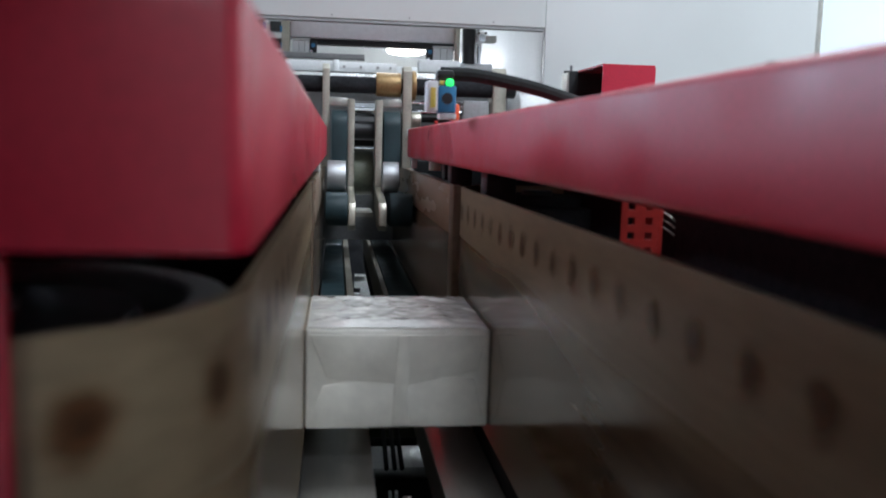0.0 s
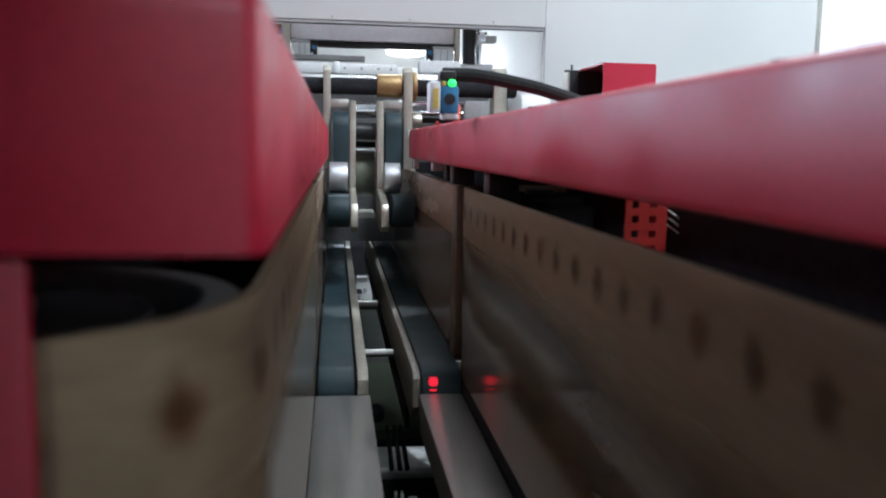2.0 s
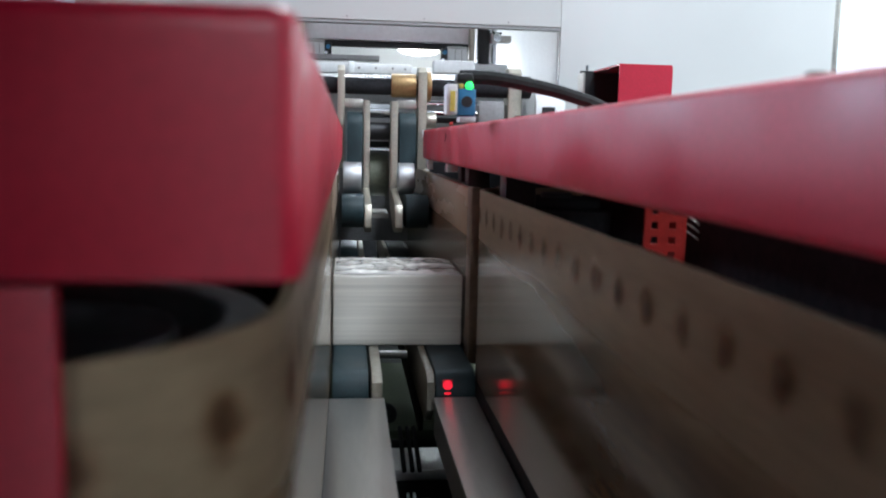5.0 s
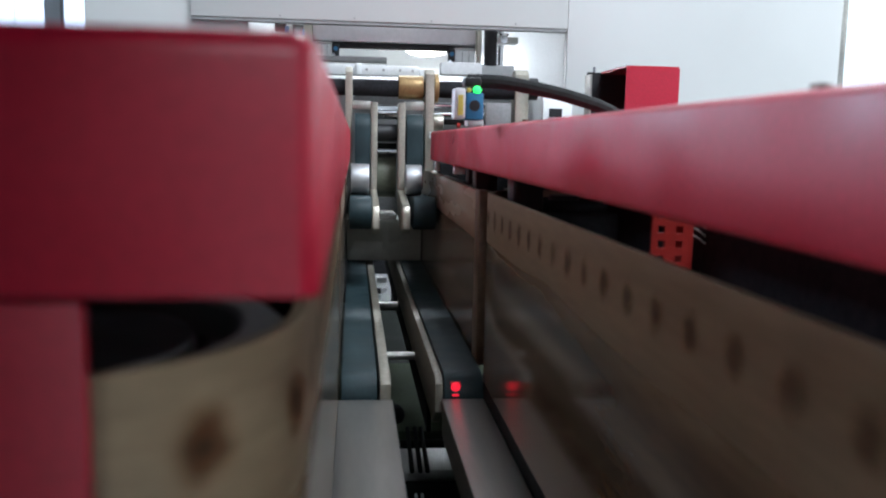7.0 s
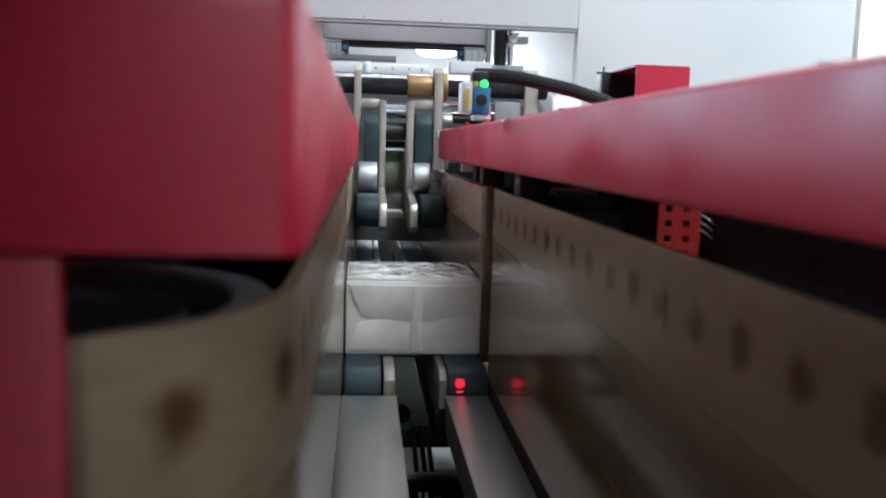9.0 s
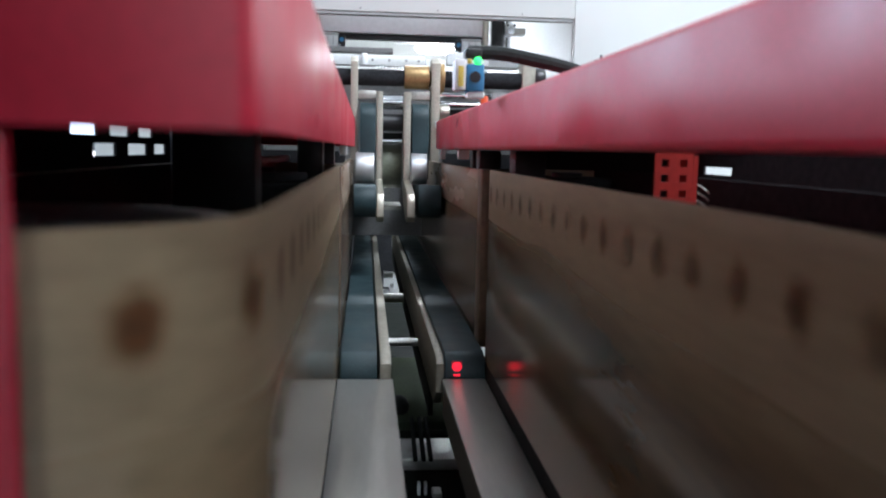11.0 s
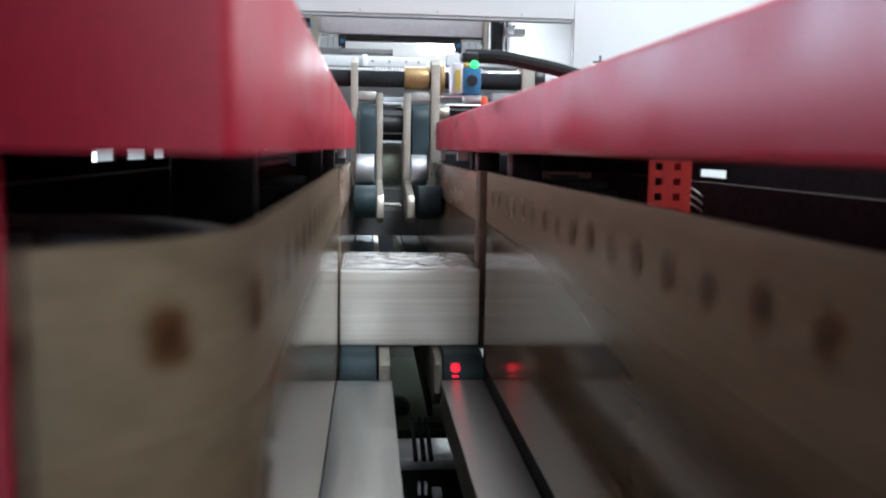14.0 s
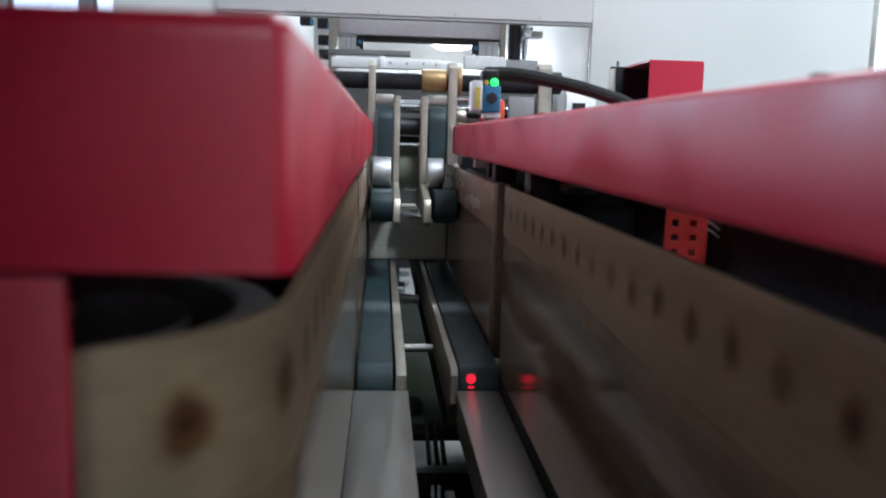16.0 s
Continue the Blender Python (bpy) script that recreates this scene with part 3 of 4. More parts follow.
# ---------------------------------------------------------------- lower belts, rails and bed
def lower_line():
    for side, b0, b1, p0, p1 in ((-1, -0.0935, -0.0462, -0.0425, -0.028), (1, 0.0425, 0.0955, 0.0305, 0.041)):
        t = thing("lower_belt", "dark green flat belt carrying packs", "conveyor", "lower carrying belts")
        r = 0.03
        prof = [(1.9, 0.0), (1.9, -0.06)]
        prof += [(0.055 - r * math.sin(a), -r - r * math.cos(a)) for a in (math.pi * k / 12 for k in range(13))]
        part("belt", plate(bmesh.new(), prof, b0, b1, bevel=0.0015), BELT_GREEN, t)
        part("side_plate", plate(bmesh.new(), [(1.9, -0.003), (1.9, -0.075), (0.06, -0.075), (0.026, -0.05), (0.026, -0.012), (0.04, -0.003)], p0, p1, bevel=0.0012), PLATE_DULL, t, "worn zinc-plated side plate")
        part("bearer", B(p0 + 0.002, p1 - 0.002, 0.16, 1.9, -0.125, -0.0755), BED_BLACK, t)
    for x0, x1 in ((-0.0972, -0.026), (0.038, 0.0945)):
        rail = thing("slide_rail", "bright brushed steel slide rail", "rail", "slide rails")
        part("top", B(x0, x1, -3.0, 0.02, -0.035, -0.03, bevel=0.001), RAIL, rail)
        part("flange", B(x0 + 0.002, x0 + 0.006, -3.0, 0.019, -0.08, -0.0352), STEEL_DULL, rail)
        part("flange", B(x1 - 0.006, x1 - 0.002, -3.0, 0.019, -0.08, -0.0352), STEEL_DULL, rail)
    # black strips added so the shadow gaps below the belts stay dark
    for side in (-1, 1):
        solid("gap_strip", "black strip darkening the gap below a side belt", "guard strip", B(*sorted((side * 0.0975, side * 0.1)), -1.3, 0.11, -0.25, -0.0135), BLACK_MATTE, group="side guards")
    o = thing("outfeed_stand", "black stand carrying the slide rails", "stand")
    for y in (-2.9, -2.1):
        part("cross_bar", B(-0.1, 0.1, y, y + 0.05, -0.12, -0.0805), BLACK, o)
        for x in (-0.1, 0.06):
            part("leg", B(x, x + 0.04, y, y + 0.05, -0.9, -0.1205), BLACK, o)
    spot = thing("light_sensor", "small sensor glowing red at the belt nose", "sensor", at=(0.058, 0.0285, -0.016))
    part("lens", C((0, 0, 0), (0, -0.003, 0), 0.0064, 20, bevel=0.001), RED_LED, spot, "glowing red lens")
    # glowing bar and dim red block draw the glow spread around the lens
    part("lower_glow", B(-0.0045, 0.0045, -0.0035, -0.0022, -0.0125, -0.0095, bevel=0.0005), RED_LED, spot, "small red glow below the lens")
    part("foot", B(-0.0065, 0.0065, -0.001, 0.004, -0.0135, 0.0062, bevel=0.001), LED_HALO, spot, "dim red glow around the lens")
    bed = thing("machine_bed", "dark machine bed below the belts", "machine frame")
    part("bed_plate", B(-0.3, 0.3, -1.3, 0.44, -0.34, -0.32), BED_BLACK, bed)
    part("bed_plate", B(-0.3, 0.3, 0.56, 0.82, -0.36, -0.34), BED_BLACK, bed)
    part("tan_bar", B(0.19, 0.205, 0.16, 0.45, 0.19, 0.226, bevel=0.002), PANEL_TAN, bed, "tan bar behind the side belt")
    for y in (0.2, 0.42):
        part("bar_leg", B(0.192, 0.203, y, y + 0.02, -0.32, 0.1895), BLACK, bed)
    part("green_plate", B(-0.3, 0.3, 0.655, 1.2, -0.335, -0.3, bevel=0.002), OLIVE_DARK, bed, "dark green painted plate")
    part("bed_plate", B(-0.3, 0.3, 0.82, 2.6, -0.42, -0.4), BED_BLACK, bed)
    for x0, x1, z0, z1 in ((-0.3, 0.02, -0.42, 0.3), (0.09, 0.3, -0.42, 0.3), (0.02, 0.09, -0.275, 0.3), (0.02, 0.045, -0.42, -0.34)):
        part("end_plate", B(x0, x1, 2.6, 2.62, z0, z1), BLACK_MATTE, bed)
    part("steel_strip", B(-0.02, 0.135, 0.442, 0.555, -0.33, -0.3, bevel=0.002), STEEL, bed, "bright steel strip")
    part("clip", B(0.054, 0.07, 0.305, 0.335, -0.3195, -0.308, bevel=0.002), STEEL, bed, "small bright steel clip")
    for x in (0.03, 0.041):
        part("clip", B(x, x + 0.005, 0.325, 0.34, -0.3195, -0.3, bevel=0.001), PLASTIC, bed, "small white block")
    part("cross_bar", C((-0.028, 0.395, -0.069), (0.0305, 0.395, -0.069), 0.007), STEEL_DULL, bed)
    knob = bmesh.new()
    bmesh.ops.create_uvsphere(knob, u_segments=20, v_segments=12, radius=0.024, matrix=Matrix.Translation((0.012, 0.72, -0.286)))
    part("knob", knob, RUBBER, bed, "black round knob")
    part("cross_bar", C((-0.028, 0.95, -0.09), (0.0305, 0.95, -0.09), 0.011), STEEL_DULL, bed)
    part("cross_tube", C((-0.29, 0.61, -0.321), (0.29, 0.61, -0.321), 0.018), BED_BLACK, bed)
    part("frame_foot", B(-0.3, 0.3, -1.25, -1.15, -0.9, -0.34), BLACK_MATTE, bed)
    part("frame_foot", B(-0.3, 0.3, 2.1, 2.2, -0.9, -0.42), BLACK_MATTE, bed)
    for x in (0.03, 0.045, 0.058):
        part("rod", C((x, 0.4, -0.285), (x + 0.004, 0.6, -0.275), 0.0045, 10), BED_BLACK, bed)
    # white blocks drawn where light from beyond glints through a gap
    for x, y, z, w, h in ((0.01, 1.5, -0.119, 0.03, 0.018), (0.0, 1.52, -0.18, 0.02, 0.024), (0.02, 1.48, -0.15, 0.012, 0.012)):
        part("clip", B(x - w / 2, x + w / 2, y, y + 0.02, z - h / 2, z + h / 2, bevel=0.002), PLASTIC, bed, "small white block")
    # side skirts under the covers, with narrow slots
    for side in (-1, 1):
        k = thing("side_skirt", "dark sheet skirt closing the frame under a cover", "machine frame", "side skirts")
        xs = sorted((side * 0.301, side * 0.304))
        lo, hi, gaps = (0.2535, 0.265, ((-0.275, -0.205), (-0.165, -0.09), (-0.06, -0.005))) if side < 0 else (0.2455, 0.2537, ((-0.225, -0.154),))
        part("lower_sheet", B(*xs, -1.29 if side > 0 else -0.84, 0.95, -0.9, lo), BLACK_MATTE, k)
        if side > 0:
            part("upper_strip", B(*xs, -1.29, 0.95, hi, 0.325), BLACK_MATTE, k)
        else:
            part("middle_strip", B(*xs, -0.84, 0.95, hi, 0.272), BLACK_MATTE, k)
            part("upper_strip", B(*xs, -0.84, 0.95, 0.2815, 0.325), BLACK_MATTE, k)
            for a, b in ((-0.84, -0.33), (-0.259, -0.224), (-0.158, -0.125), (-0.065, 0.95)):
                part("web", B(*xs, a, b, 0.272, 0.2815), BLACK_MATTE, k)
        ys = [-1.29 if side > 0 else -0.84] + [v for g in gaps for v in g] + [0.95]
        for a, b in zip(ys[::2], ys[1::2]):
            part("web", B(*xs, a, b, lo, hi), BLACK_MATTE, k)


# ---------------------------------------------------------------- hold-down belts over the line
def hold_down():
    t = thing("hold_down_unit", "pair of dark belts on zinc plates pressing down packs", "conveyor unit")
    toe_y, toe_z, r = 0.675, 0.16, 0.034
    for side, bx, tx, sx, px in ((-1, (-0.077, -0.0425), (-0.087, -0.042), (-0.085, -0.0455), (-0.041, -0.0265)),
                                 (1, (0.039, 0.076), (0.0435, 0.0895), (0.0335, 0.0685), (0.02, 0.036))):
        top = [(0.875 - 0.035 * math.sin(a), 0.333 + 0.035 * math.cos(a)) for a in (math.pi * k / 14 for k in range(15))]
        prof = [(0.95, 0.3), (0.95, 0.34), (0.91, 0.36)] + top[:8] + [(0.835, 0.2), (0.95, 0.2)]
        part("upright_belt", plate(bmesh.new(), prof, *bx, bevel=0.001), BELT_GREEN, t)
        toe = [(toe_y - r * math.sin(a), toe_z + r * math.cos(a)) for a in (math.pi * k / 16 for k in range(17))]
        part("toe_belt", plate(bmesh.new(), [(1.85, 0.135), (1.85, 0.16), (0.86, 0.185)] + toe, *tx, bevel=0.002), BELT_GREEN, t)
        part("roller", C((sx[0], 0.79, 0.223), (sx[1], 0.79, 0.223), 0.0335, 32, bevel=0.001), ROLLER, t, "bright steel roller")
        arm = [(0.85, 0.392), (0.9, 0.392), (0.9, 0.2), (0.84, 0.15), (0.72, 0.118), (0.66, 0.118), (0.642, 0.13), (0.64, 0.16), (0.65, 0.175), (0.84, 0.198)]
        part("inner_plate", plate(bmesh.new(), arm, *px, bevel=0.0015), ALU, t)
    for x0, x1 in ((-0.099, -0.083), (0.0835, 0.1035)):
        o = plate(bmesh.new(), [(0.89, 0.24), (0.96, 0.24), (0.96, 0.455), (0.945, 0.472), (0.905, 0.472), (0.89, 0.46)], x0, x1, bevel=0.0015)
        part("outer_plate", o, ALU, t)
    part("cross_bar", B(-0.083, -0.0415, 0.9, 0.93, 0.378, 0.397, bevel=0.001), STEEL_DULL, t)
    part("cross_bar", B(0.0365, 0.083, 0.9, 0.93, 0.378, 0.397, bevel=0.001), STEEL_DULL, t)
    part("centre_shaft", C((-0.0265, 0.9, 0.372), (0.02, 0.9, 0.372), 0.017), CHROME, t)
    part("centre_shaft", C((-0.0265, 0.9, 0.325), (0.02, 0.9, 0.325), 0.02), BLACK, t)
    part("centre_block", B(-0.0265, 0.02, 0.92, 0.96, 0.285, 0.302), RUBBER, t)
    part("centre_drum", C((-0.026, 0.96, 0.225), (0.0195, 0.96, 0.225), 0.052, 32, bevel=0.002), OLIVE, t, "olive grey drum")
    part("tie_plate", B(-0.0265, 0.02, 0.9, 1.05, 0.125, 0.135), STEEL_DULL, t)
    part("plate", plate(bmesh.new(), [(0.9, 0.33), (0.96, 0.33), (0.96, 0.465), (0.94, 0.477), (0.915, 0.477), (0.9, 0.465)], 0.294, 0.325, bevel=0.002), ALU, t)
    part("thin_shaft", C((-0.0265, 0.9, 0.283), (0.02, 0.9, 0.283), 0.006), CHROME, t)
    for z, y, m in ((0.394, 0.96, CHROME), (0.372, 0.95, CHROME), (0.355, 0.97, BLACK)):
        part("guide_rod", C((0.104, y, z), (0.29, y, z), 0.0065, 16), m, t)
    part("knob", C((0.104, 0.91, 0.352), (0.127, 0.91, 0.352), 0.018, 20, bevel=0.002), ALU, t)
    part("button", C((0.158, 0.9, 0.345), (0.166, 0.9, 0.345), 0.006, 14), RED_DARK, t, "small red button")
    part("tab", B(0.094, 0.098, 0.885, 0.8895, 0.315, 0.33), PLASTIC, t)
    for z in (0.27, 0.3, 0.33, 0.36):
        for x in (-0.0337, 0.028):
            part("screw", C((x, 0.85, z), (x, 0.8478, z), 0.0032, 12), STEEL_DULL, t)
    # adjusting screw across the line
    s = thing("adjusting_screw", "black threaded adjusting screw with a brass nut", "machine part")
    part("spindle", C((-0.42, 0.925, 0.428), (0.33, 0.925, 0.428), 0.0185), BLACK_MATTE, s)
    for x0, n in ((-0.41, 39), (-0.076, 12), (0.12, 25)):
        th = bmesh.new()
        for k in range(n):
            x = x0 + k * 0.0078
            cyl(th, (x, 0.925, 0.428), (x + 0.004, 0.925, 0.428), 0.0196, 20)
        part("thread", th, BLACK_MATTE, s)
    part("nut", C((0.023, 0.925, 0.431), (0.08, 0.925, 0.431), 0.027, 32, bevel=0.002), BRASS, s, "brass nut")
    part("nut_flange", C((0.104, 0.925, 0.431), (0.115, 0.925, 0.431), 0.034, 32, bevel=0.002), BRASS, s, "brass flange")
    part("collar", C((0.326, 0.925, 0.435), (0.35, 0.925, 0.435), 0.026, 24, bevel=0.003), BLACK, s)
    # white balls that draw the highlights along the thread
    ball = bmesh.new()
    bmesh.ops.create_icosphere(ball, subdivisions=1, radius=0.0034)
    first = part("thread_glint", ball, PLASTIC, s, "bright glint on the thread")
    first.location = (-0.042, 0.903, 0.4492)
    for k in (1, 2, 3, 5, 6, 7, 8, 15, 16, 17):
        thread_glint = new("thread_glint", first.data)
        thread_glint.parent = s
        thread_glint.location = (-0.042 + k * 0.0072 + (0.058 if k > 9 else 0), 0.903, 0.4492)


# ---------------------------------------------------------------- parts inside the housing
def inside():
    c = thing("cross_channel", "grey steel cross channel inside the housing", "machine frame")
    part("channel", B(-0.2, 0.236, 1.12, 1.2, 0.554, 0.61, bevel=0.002), PALE_STEEL, c)
    part("under_rail", B(-0.16, 0.24, 1.14, 1.17, 0.54, 0.5535, bevel=0.002), BLACK, c)
    part("upright", B(-0.203, -0.183, 1.09, 1.118, 0.44, 0.62, bevel=0.002), ALU, c)
    part("upright", B(0.228, 0.24, 1.09, 1.12, 0.48, 0.62, bevel=0.002), ALU, c)
    s = thing("lift_screw", "black vertical lifting screw on a grey block", "machine part")
    part("spindle", C((0.263, 1.09, 0.5), (0.263, 1.09, 0.66), 0.015), BLACK, s)
    th = bmesh.new()
    for k in range(22):
        cyl(th, (0.263, 1.09, 0.502 + k * 0.0066), (0.263, 1.09, 0.5055 + k * 0.0066), 0.018, 20)
    part("thread", th, BLACK, s)
    part("guide_rod", C((0.295, 1.13, 0.5), (0.295, 1.13, 0.66), 0.008), CHROME, s)
    part("block", B(0.234, 0.323, 1.08, 1.16, 0.474, 0.502, bevel=0.003), PLASTIC, s)
    part("bracket", B(0.3, 0.335, 1.1, 1.14, 0.56, 0.575), STEEL_DULL, s)
    for x0, x1, f0, f1, z0, z1 in ((-0.1757, -0.1352, -0.1345, -0.117, 0.511, 0.548), (0.1735, 0.2222, 0.157, 0.1728, 0.502, 0.5436)):
        m = thing("motor", "small white box motor with black and blue fittings", "motor", "small white motors")
        part("case", B(x0, x1, 1.093, 1.119, z0, z1 - 0.006, bevel=0.002), PLASTIC, m)
        part("lid", B(x0 - 0.001, x1 + 0.001, 1.092, 1.1195, z1 - 0.0055, z1, bevel=0.001), WHITE, m)
        for u in (0.36, 0.7):
            xm = x0 + (x1 - x0) * u
            part("seam", B(xm, xm + 0.0012, 1.0922, 1.0929, z0 + 0.003, z1 - 0.008), GREY, m)
        part("fitting", B(f0, f1, 1.095, 1.118, z0 - 0.004, z1 - 0.004, bevel=0.002), BLACK, m)
        fm = (f0 + f1) / 2
        part("elbow", C((fm, 1.094, z1 - 0.016), (fm, 1.09, z1 - 0.016), 0.0055, 14), BLUE, m, "blue push-in elbow")
        part("nozzle", C((fm - 0.004, 1.094, z0 + 0.006), (fm - 0.004, 1.089, z0 + 0.006), 0.004, 12), CHROME, m)
    solid("grey_plate", "flat grey plate above the adjusting screw", "machine part", B(-0.2, 0.0, 1.05, 1.09, 0.498, 0.51, bevel=0.001), GREY)
    w = thing("white_rail", "white machined rail with screw holes", "machine part")
    part("rail", B(-0.19, 0.075, 1.0, 1.03, 0.462, 0.486, bevel=0.002), WHITE_IN, w)
    part("end_block", B(-0.075, -0.062, 0.99, 0.9998, 0.462, 0.49, bevel=0.001), PLASTIC, w)
    part("end_block", B(0.0755, 0.125, 1.0, 1.03, 0.455, 0.48, bevel=0.002), PLASTIC, w)
    for x in (-0.09, -0.05, -0.01, 0.03, 0.06):
        part("screw", C((x, 1.0, 0.475), (x, 0.9975, 0.475), 0.003, 12), GREY, w)
    part("foot", B(0.13, 0.23, 1.01, 1.05, 0.47, 0.5, bevel=0.002), WHITE_IN, w)
    for x, z in ((-0.232, 0.575), (-0.23, 0.535), (-0.228, 0.5), (-0.275, 0.582)):
        v = thing("valve_block", "black and white pneumatic valve with fittings", "valve", "pneumatic valves")
        part("body", B(x, x + 0.03, 1.1, 1.13, z - 0.012, z + 0.012, bevel=0.002), BLACK, v)
        part("fitting", C((x + 0.034, 1.1, z + 0.002), (x + 0.034, 1.1, z + 0.018), 0.006, 12), PLASTIC, v)
        part("fitting", C((x + 0.03, 1.095, z - 0.014), (x + 0.03, 1.095, z), 0.005, 12), BLUE, v)


def bearing():
    j = thing("bearing_block", "grey bearing block with bolts on the cross plate", "bearing")
    part("body", B(0.281, 0.301, 1.06, 1.121, 0.556, 0.58, bevel=0.003), PLASTIC, j)
    part("cap", C((0.291, 1.0595, 0.564), (0.291, 1.055, 0.564), 0.009, 18), CHROME, j)
    for x in (0.2825, 0.2995):
        part("bolt", C((x, 1.0595, 0.575), (x, 1.056, 0.575), 0.003, 6), BLACK, j)


# ---------------------------------------------------------------- things beside the red cover
def beside():
    g = thing("red_guard_box", "red sheet-metal guard box open at one side", "guard box")
    part("front", B(0.449, 0.5565, 0.569, 0.573, 0.25, 0.459), RED, g)
    part("top", B(0.449, 0.5565, 0.5732, 0.74, 0.459, 0.463), RED, g)
    part("side", B(0.5525, 0.5565, 0.5732, 0.74, 0.25, 0.4588), RED, g)
    # back panel in black: the dark inside of the box as colour
    part("back", B(0.4185, 0.5565, 0.741, 0.745, 0.25, 0.462), BLACK, g)
    part("tab", B(0.414, 0.418, 0.7, 0.741, 0.25, 0.455), STEEL_DULL, g)
    part("stud", C((0.43, 0.73, 0.462), (0.43, 0.73, 0.472), 0.004, 10), CHROME, g)
    part("foot", B(0.44, 0.56, 0.57, 0.74, -0.85, 0.2495), GREY, g)
    e = thing("light_barrier", "blue and white photo sensor with a green light", "sensor", at=(0.054, -0.062, 0.35))
    part("body", B(-0.004, 0.0165, -0.008, 0.02, -0.017, 0.014, bevel=0.002), BLUE, e, "blue plastic body")
    part("side_plate", B(-0.0175, -0.0045, -0.008, 0.02, -0.016, 0.019, bevel=0.002), PLASTIC, e)
    part("sticker", B(-0.0135, -0.0075, -0.0092, -0.0081, -0.012, 0.011), YELLOW, e, "yellow sticker")
    part("lens", C((0.006, -0.0075, -0.001), (0.006, -0.0092, -0.001), 0.0065, 20), BLACK, e)
    part("lower_body", B(-0.002, 0.0175, -0.006, 0.02, -0.0245, -0.0172, bevel=0.002), PLASTIC, e)
    led = bmesh.new()
    bmesh.ops.create_uvsphere(led, u_segments=16, v_segments=10, radius=0.005, matrix=Matrix.Translation((0.009, -0.005, 0.0172)))
    part("indicator", led, GREEN_LED, e, "glowing green indicator")
    part("indicator", B(-0.003, 0.002, -0.0078, -0.003, 0.0142, 0.0195, bevel=0.001), YELLOW, e, "small amber indicator")
    part("cap", B(-0.006, 0.014, -0.004, 0.016, 0.0205, 0.032, bevel=0.003), BLACK, e)
    cab = solid("cable", "thick black cable running over the red cover", "cable",
                tube(bmesh.new(), curve_points([(0.054, -0.055, 0.378), (0.09, -0.05, 0.3785), (0.13, -0.04, 0.374), (0.19, -0.02, 0.364), (0.26, 0.02, 0.345), (0.32, 0.06, 0.3), (0.34, 0.08, 0.2)], 30), 0.0082), RUBBER)
    p = thing("perforated_bracket", "orange-red bracket with square holes", "bracket")
    bm = bmesh.new()
    x0, y0, n, pitch = 0.1955, -0.3, 9, 0.0138
    for i in range(n + 1):
        box(bm, x0, x0 + 0.036, y0, y0 + 0.004, 0.137 + i * pitch, 0.137 + i * pitch + 0.0072)
    for i in range(n):
        for xa, xb in ((0, 0.0062), (0.0128, 0.0232), (0.0298, 0.036)):
            box(bm, x0 + xa, x0 + xb, y0 + 0.0002, y0 + 0.0038, 0.1442 + i * pitch, 0.1508 + i * pitch)
    part("face", bm, RED_DARK, p, smooth=False)
    part("flange", B(x0 + 0.0362, x0 + 0.04, y0, y0 + 0.05, 0.1, 0.265), RED_DARK, p)
    part("foot", B(x0, x0 + 0.04, y0, y0 + 0.05, -0.32, 0.0995), BLACK, p)
    for k in range(3):
        solid("wire", "thin white wire beside the red bracket", "wire",
              tube(bmesh.new(), curve_points([(0.236, -0.285, 0.241 - k * 0.007), (0.244, -0.3, 0.234 - k * 0.007), (0.251, -0.3, 0.222 - k * 0.006), (0.256 - k * 0.002, -0.28, 0.18)], 18), 0.0008, 6), STEEL_DULL, group="white wires")
    solid("orange_fitting", "orange plastic air fitting", "fitting", C((0.2, 0.85, 0.345), (0.2, 0.85, 0.388), 0.009, 16, bevel=0.002), ORANGE)
    solid("grey_cover", "grey sheet cover by the adjusting screw", "machine part", B(0.225, 0.285, 0.9, 0.915, 0.33, 0.4, bevel=0.002), GREY)
    b = thing("white_bracket", "white slotted machine bracket", "bracket")
    part("arm", plate(bmesh.new(), [(0.9, 0.36), (0.92, 0.36), (0.92, 0.43), (0.9, 0.4)], 0.36, 0.43, bevel=0.002), PLASTIC, b)
    part("slot", B(0.375, 0.405, 0.896, 0.8995, 0.37, 0.39), BLACK, b)
    for x in (0.37, 0.385, 0.4):
        part("bolt", C((x, 0.91, 0.425), (x, 0.91, 0.437), 0.005, 12), STEEL_DULL, b)


# ---------------------------------------------------------------- tissue packs
PACK = (0.1922, 0.185, 0.108)


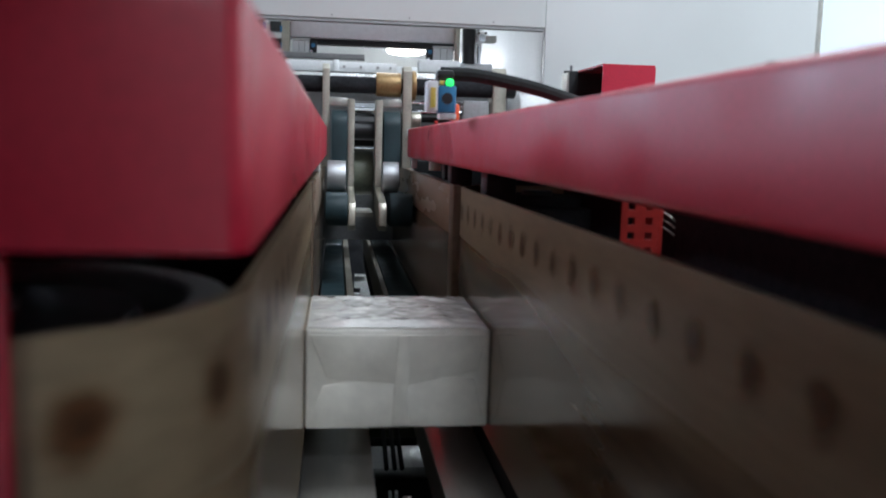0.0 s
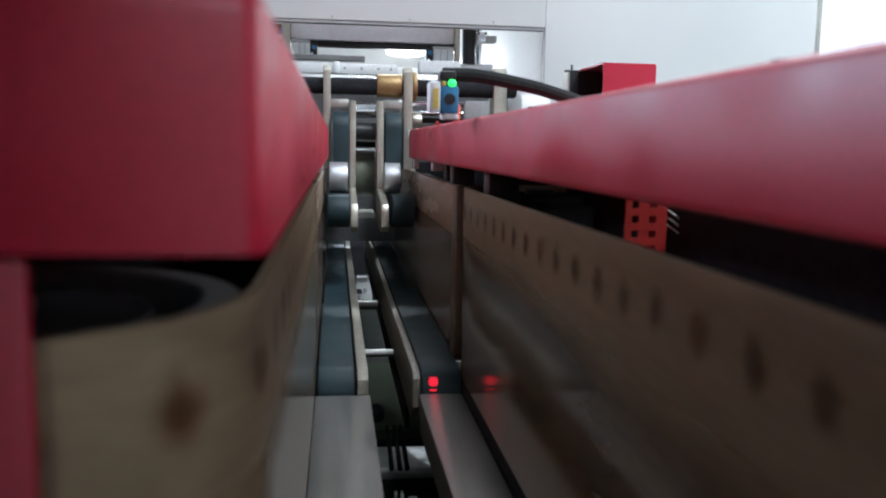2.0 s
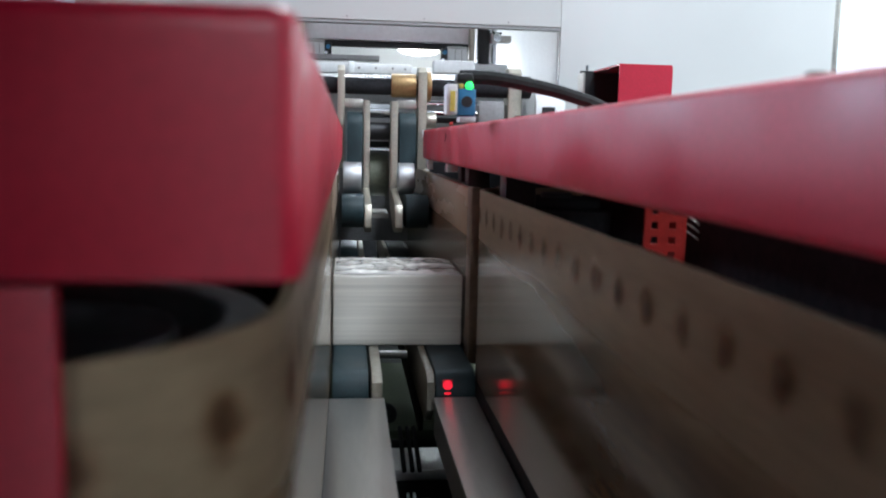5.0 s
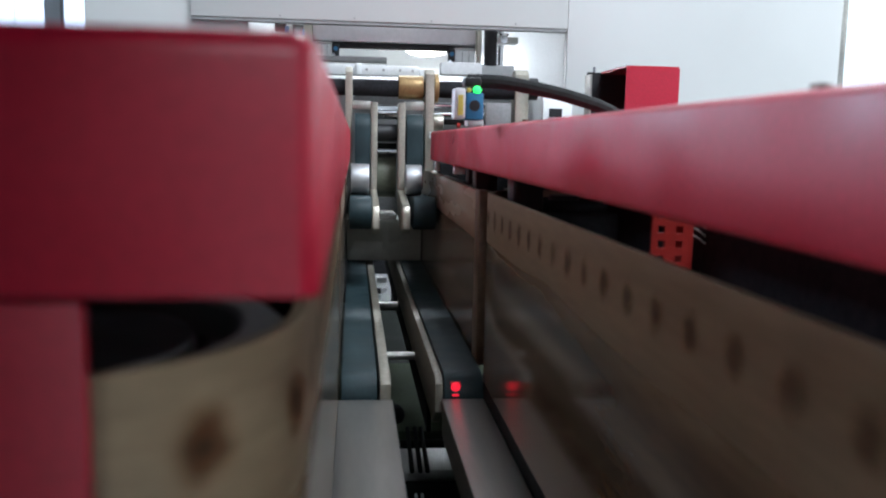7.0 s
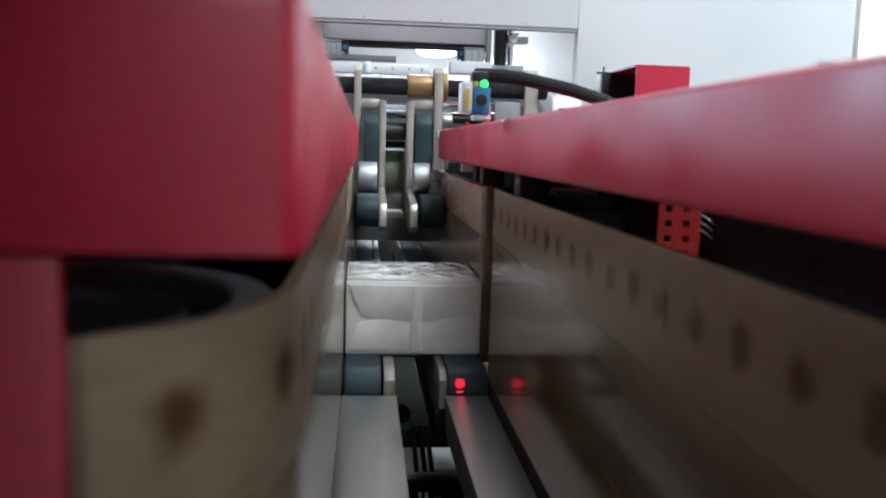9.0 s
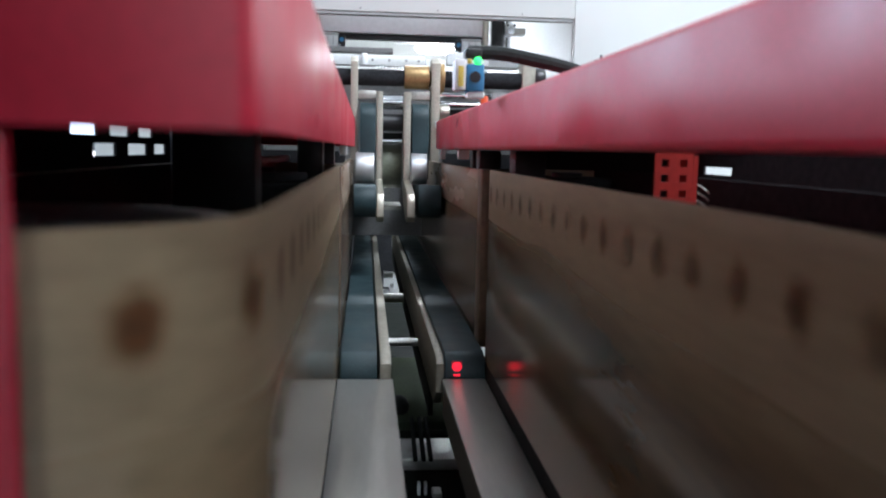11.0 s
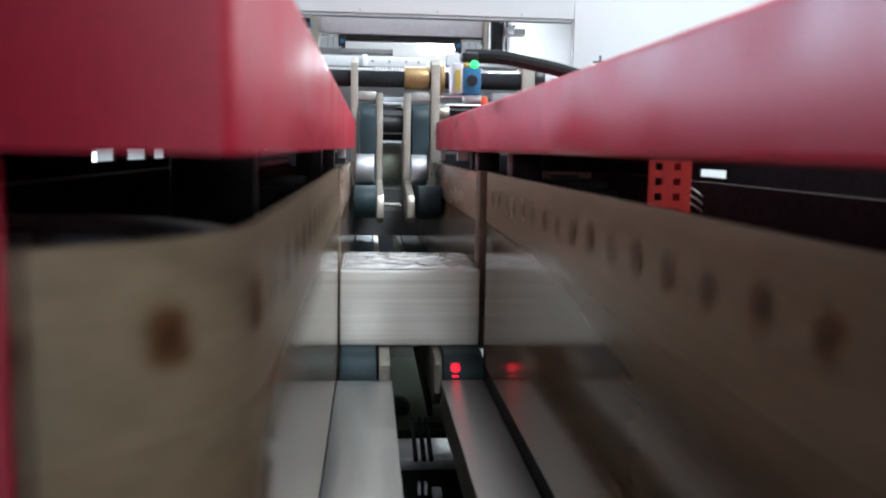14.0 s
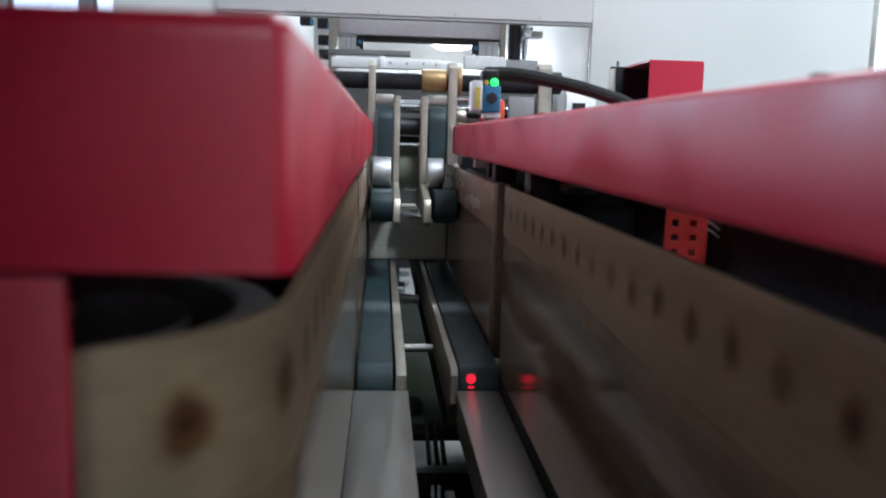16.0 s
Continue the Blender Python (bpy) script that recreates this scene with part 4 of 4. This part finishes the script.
def tissue_pack(layers, seed):
    p = thing("tissue_pack", "white tissue pack in crinkled clear film" if not layers else "white tissue stack with sheet edges in clear film", "tissue pack", "tissue packs")
    rnd = random.Random(seed)
    w, d, h = PACK
    bm = B(-w / 2, w / 2, -d / 2, d / 2, 0, h - 0.002, bevel=0.0035, seg=3)
    bmesh.ops.subdivide_edges(bm, edges=[e for e in bm.edges if e.calc_length() > 0.05], cuts=9, use_grid_fill=True)
    off = Vector((rnd.random() * 9, rnd.random() * 9, rnd.random() * 9))
    for v in bm.verts:
        k = noise.noise(v.co * 22 + off) * 0.0016
        v.co += Vector((0 if abs(v.co.x) > w / 2 - 0.004 else k, k, 0 if v.co.z < 0.004 else k))
    part("wrapper", bm, WRAP_LAYERS if layers else WRAP, p)
    # loose film lying in wrinkles on the top
    n = 46
    bm = bmesh.new()
    grid = []
    for j in range(n + 1):
        row = []
        for i in range(n + 1):
            u, v = i / n, j / n
            x, y = (u - 0.5) * (w - 0.006), (v - 0.5) * (d - 0.004)
            edge = min(u, 1 - u, v, 1 - v) * 8
            bend = noise.noise(Vector((x * 9, y * 9, seed + 3))) * 0.02
            ridge = max(0.0, 1 - 5.5 * abs(noise.noise(Vector(((x + bend) * 24, (y - bend) * 15, seed)))))
            fine = max(0.0, 1 - 4 * abs(noise.noise(Vector((x * 60, (y + bend) * 45, seed + 5)))))
            swell = 0.5 + 0.5 * noise.noise(Vector((x * 14, y * 14, seed + 9)))
            row.append(bm.verts.new((x, y, h - 0.001 + min(1, edge) * (0.0003 + 0.0021 * ridge ** 1.5 + 0.001 * fine + 0.0022 * swell))))
        grid.append(row)
    for j in range(n):
        for i in range(n):
            bm.faces.new((grid[j][i], grid[j][i + 1], grid[j + 1][i + 1], grid[j + 1][i]))
    part("film", bm, FILM, p, "crinkled shiny clear film")
    if not layers:
        for name, outline, lift in (("flap", ((-0.09, 0.007), (0.09, 0.007), (0.08, 0.052), (0.02, 0.056), (-0.055, 0.05), (-0.078, 0.046)), 0.0016),
                                    ("flap", ((-0.091, 0.1), (0.091, 0.1), (0.083, 0.062), (0.012, 0.047), (-0.074, 0.055)), 0.0022),
                                    ("fold", ((-0.006, 0.005), (0.013, 0.005), (0.009, 0.03), (0.012, 0.064), (0.009, 0.1), (-0.001, 0.1), (-0.003, 0.06)), 0.0038)):
            bm = bmesh.new()
            a = [bm.verts.new((x, -d / 2 - lift - rnd.uniform(0, 0.0007), z)) for x, z in outline]
            b = [bm.verts.new((x, -d / 2 + 0.003, z)) for x, z in outline]
            bm.faces.new(a), bm.faces.new(b[::-1])
            for i in range(len(a)):
                bm.faces.new((a[i], b[i], b[(i + 1) % len(a)], a[(i + 1) % len(a)]))
            bmesh.ops.recalc_face_normals(bm, faces=bm.faces)
            bmesh.ops.bevel(bm, geom=list({e for v in a for e in v.link_edges if e.other_vert(v) in a}), offset=0.0009, segments=2, profile=0.5, affect="EDGES")
            part(name, bm, WRAP, p)
    return p


hall()
housing()
red_covers()
side_belts()
under_hood()
guides()
lower_line()
hold_down()
inside()
bearing()
beside()
PACKS = [tissue_pack(k, s) for k, s in ((False, 1), (True, 2), (False, 3), (True, 4), (True, 5))]

# front edge of each pack along the line, by the second
PACK_ROWS = [
    [(0, -0.199), (0.2, -0.315), (0.5, -0.494), (0.8, -0.672), (2, -1.39), (4, -2.55), (4.4, -2.75), (5, -2.85), (16, -2.85)],
    [(0, 1.6), (2.0, 1.6), (2.3, 1.52), (3, 1.177), (3.5, 0.905), (3.8, 0.76), (4.2, 0.575), (5.0, 0.18), (5.4, -0.02), (5.8, -0.25), (6.3, -0.545), (6.5, -0.67), (8, -1.57), (9.4, -2.4), (9.8, -2.6), (10.4, -2.65), (16, -2.65)],
    [(0, 1.8), (5.4, 1.8), (5.8, 1.7), (6.7, 1.247), (7, 1.1), (7.5, 0.85), (8, 0.612), (8.5, 0.367), (9, 0.115), (9.2, 0.02), (9.5, -0.15), (10, -0.45), (11, -1.05), (13, -2.2), (13.4, -2.4), (14, -2.45), (16, -2.45)],
    [(0, 2.0), (9.8, 2.0), (10.2, 1.9), (11.3, 1.4), (12, 1.07), (12.5, 0.825), (12.8, 0.69), (13.1, 0.54), (13.4, 0.385), (13.7, 0.237), (14, 0.085), (14.2, -0.016), (14.5, -0.206), (14.7, -0.328), (15, -0.505), (15.2, -0.622), (15.4, -0.75), (16, -1.12)],
    [(0, 2.2), (13.3, 2.2), (13.8, 2.03), (15, 1.46), (15.8, 1.09), (16, 1.0)],
]


def motions():
    for ob, rows in zip(PACKS, PACK_ROWS):
        walk(ob, [(t, pose(0, y + PACK[1] / 2, 0)) for t, y in rows])
    for ob, loop, key, s0 in MARKS:
        rows, last = [], -1.0
        for k in range(161):
            t = k * 0.1
            s = s0 + travel(key, t)
            if k in (0, 160) or not loop.straight(s) or not loop.straight(s - V_BELT * 0.1) or not loop.straight(s + V_BELT * 0.1) or t - last > 0.45:
                x, y, nx, ny = loop.at(s, 0.0012)
                rows.append((t, pose(x, y, loop.top - (0.0265 if loop.side > 0 else 0.031), 0, 0, math.degrees(math.atan2(ny, nx)))))
                last = t
        walk(ob, rows)


motions()
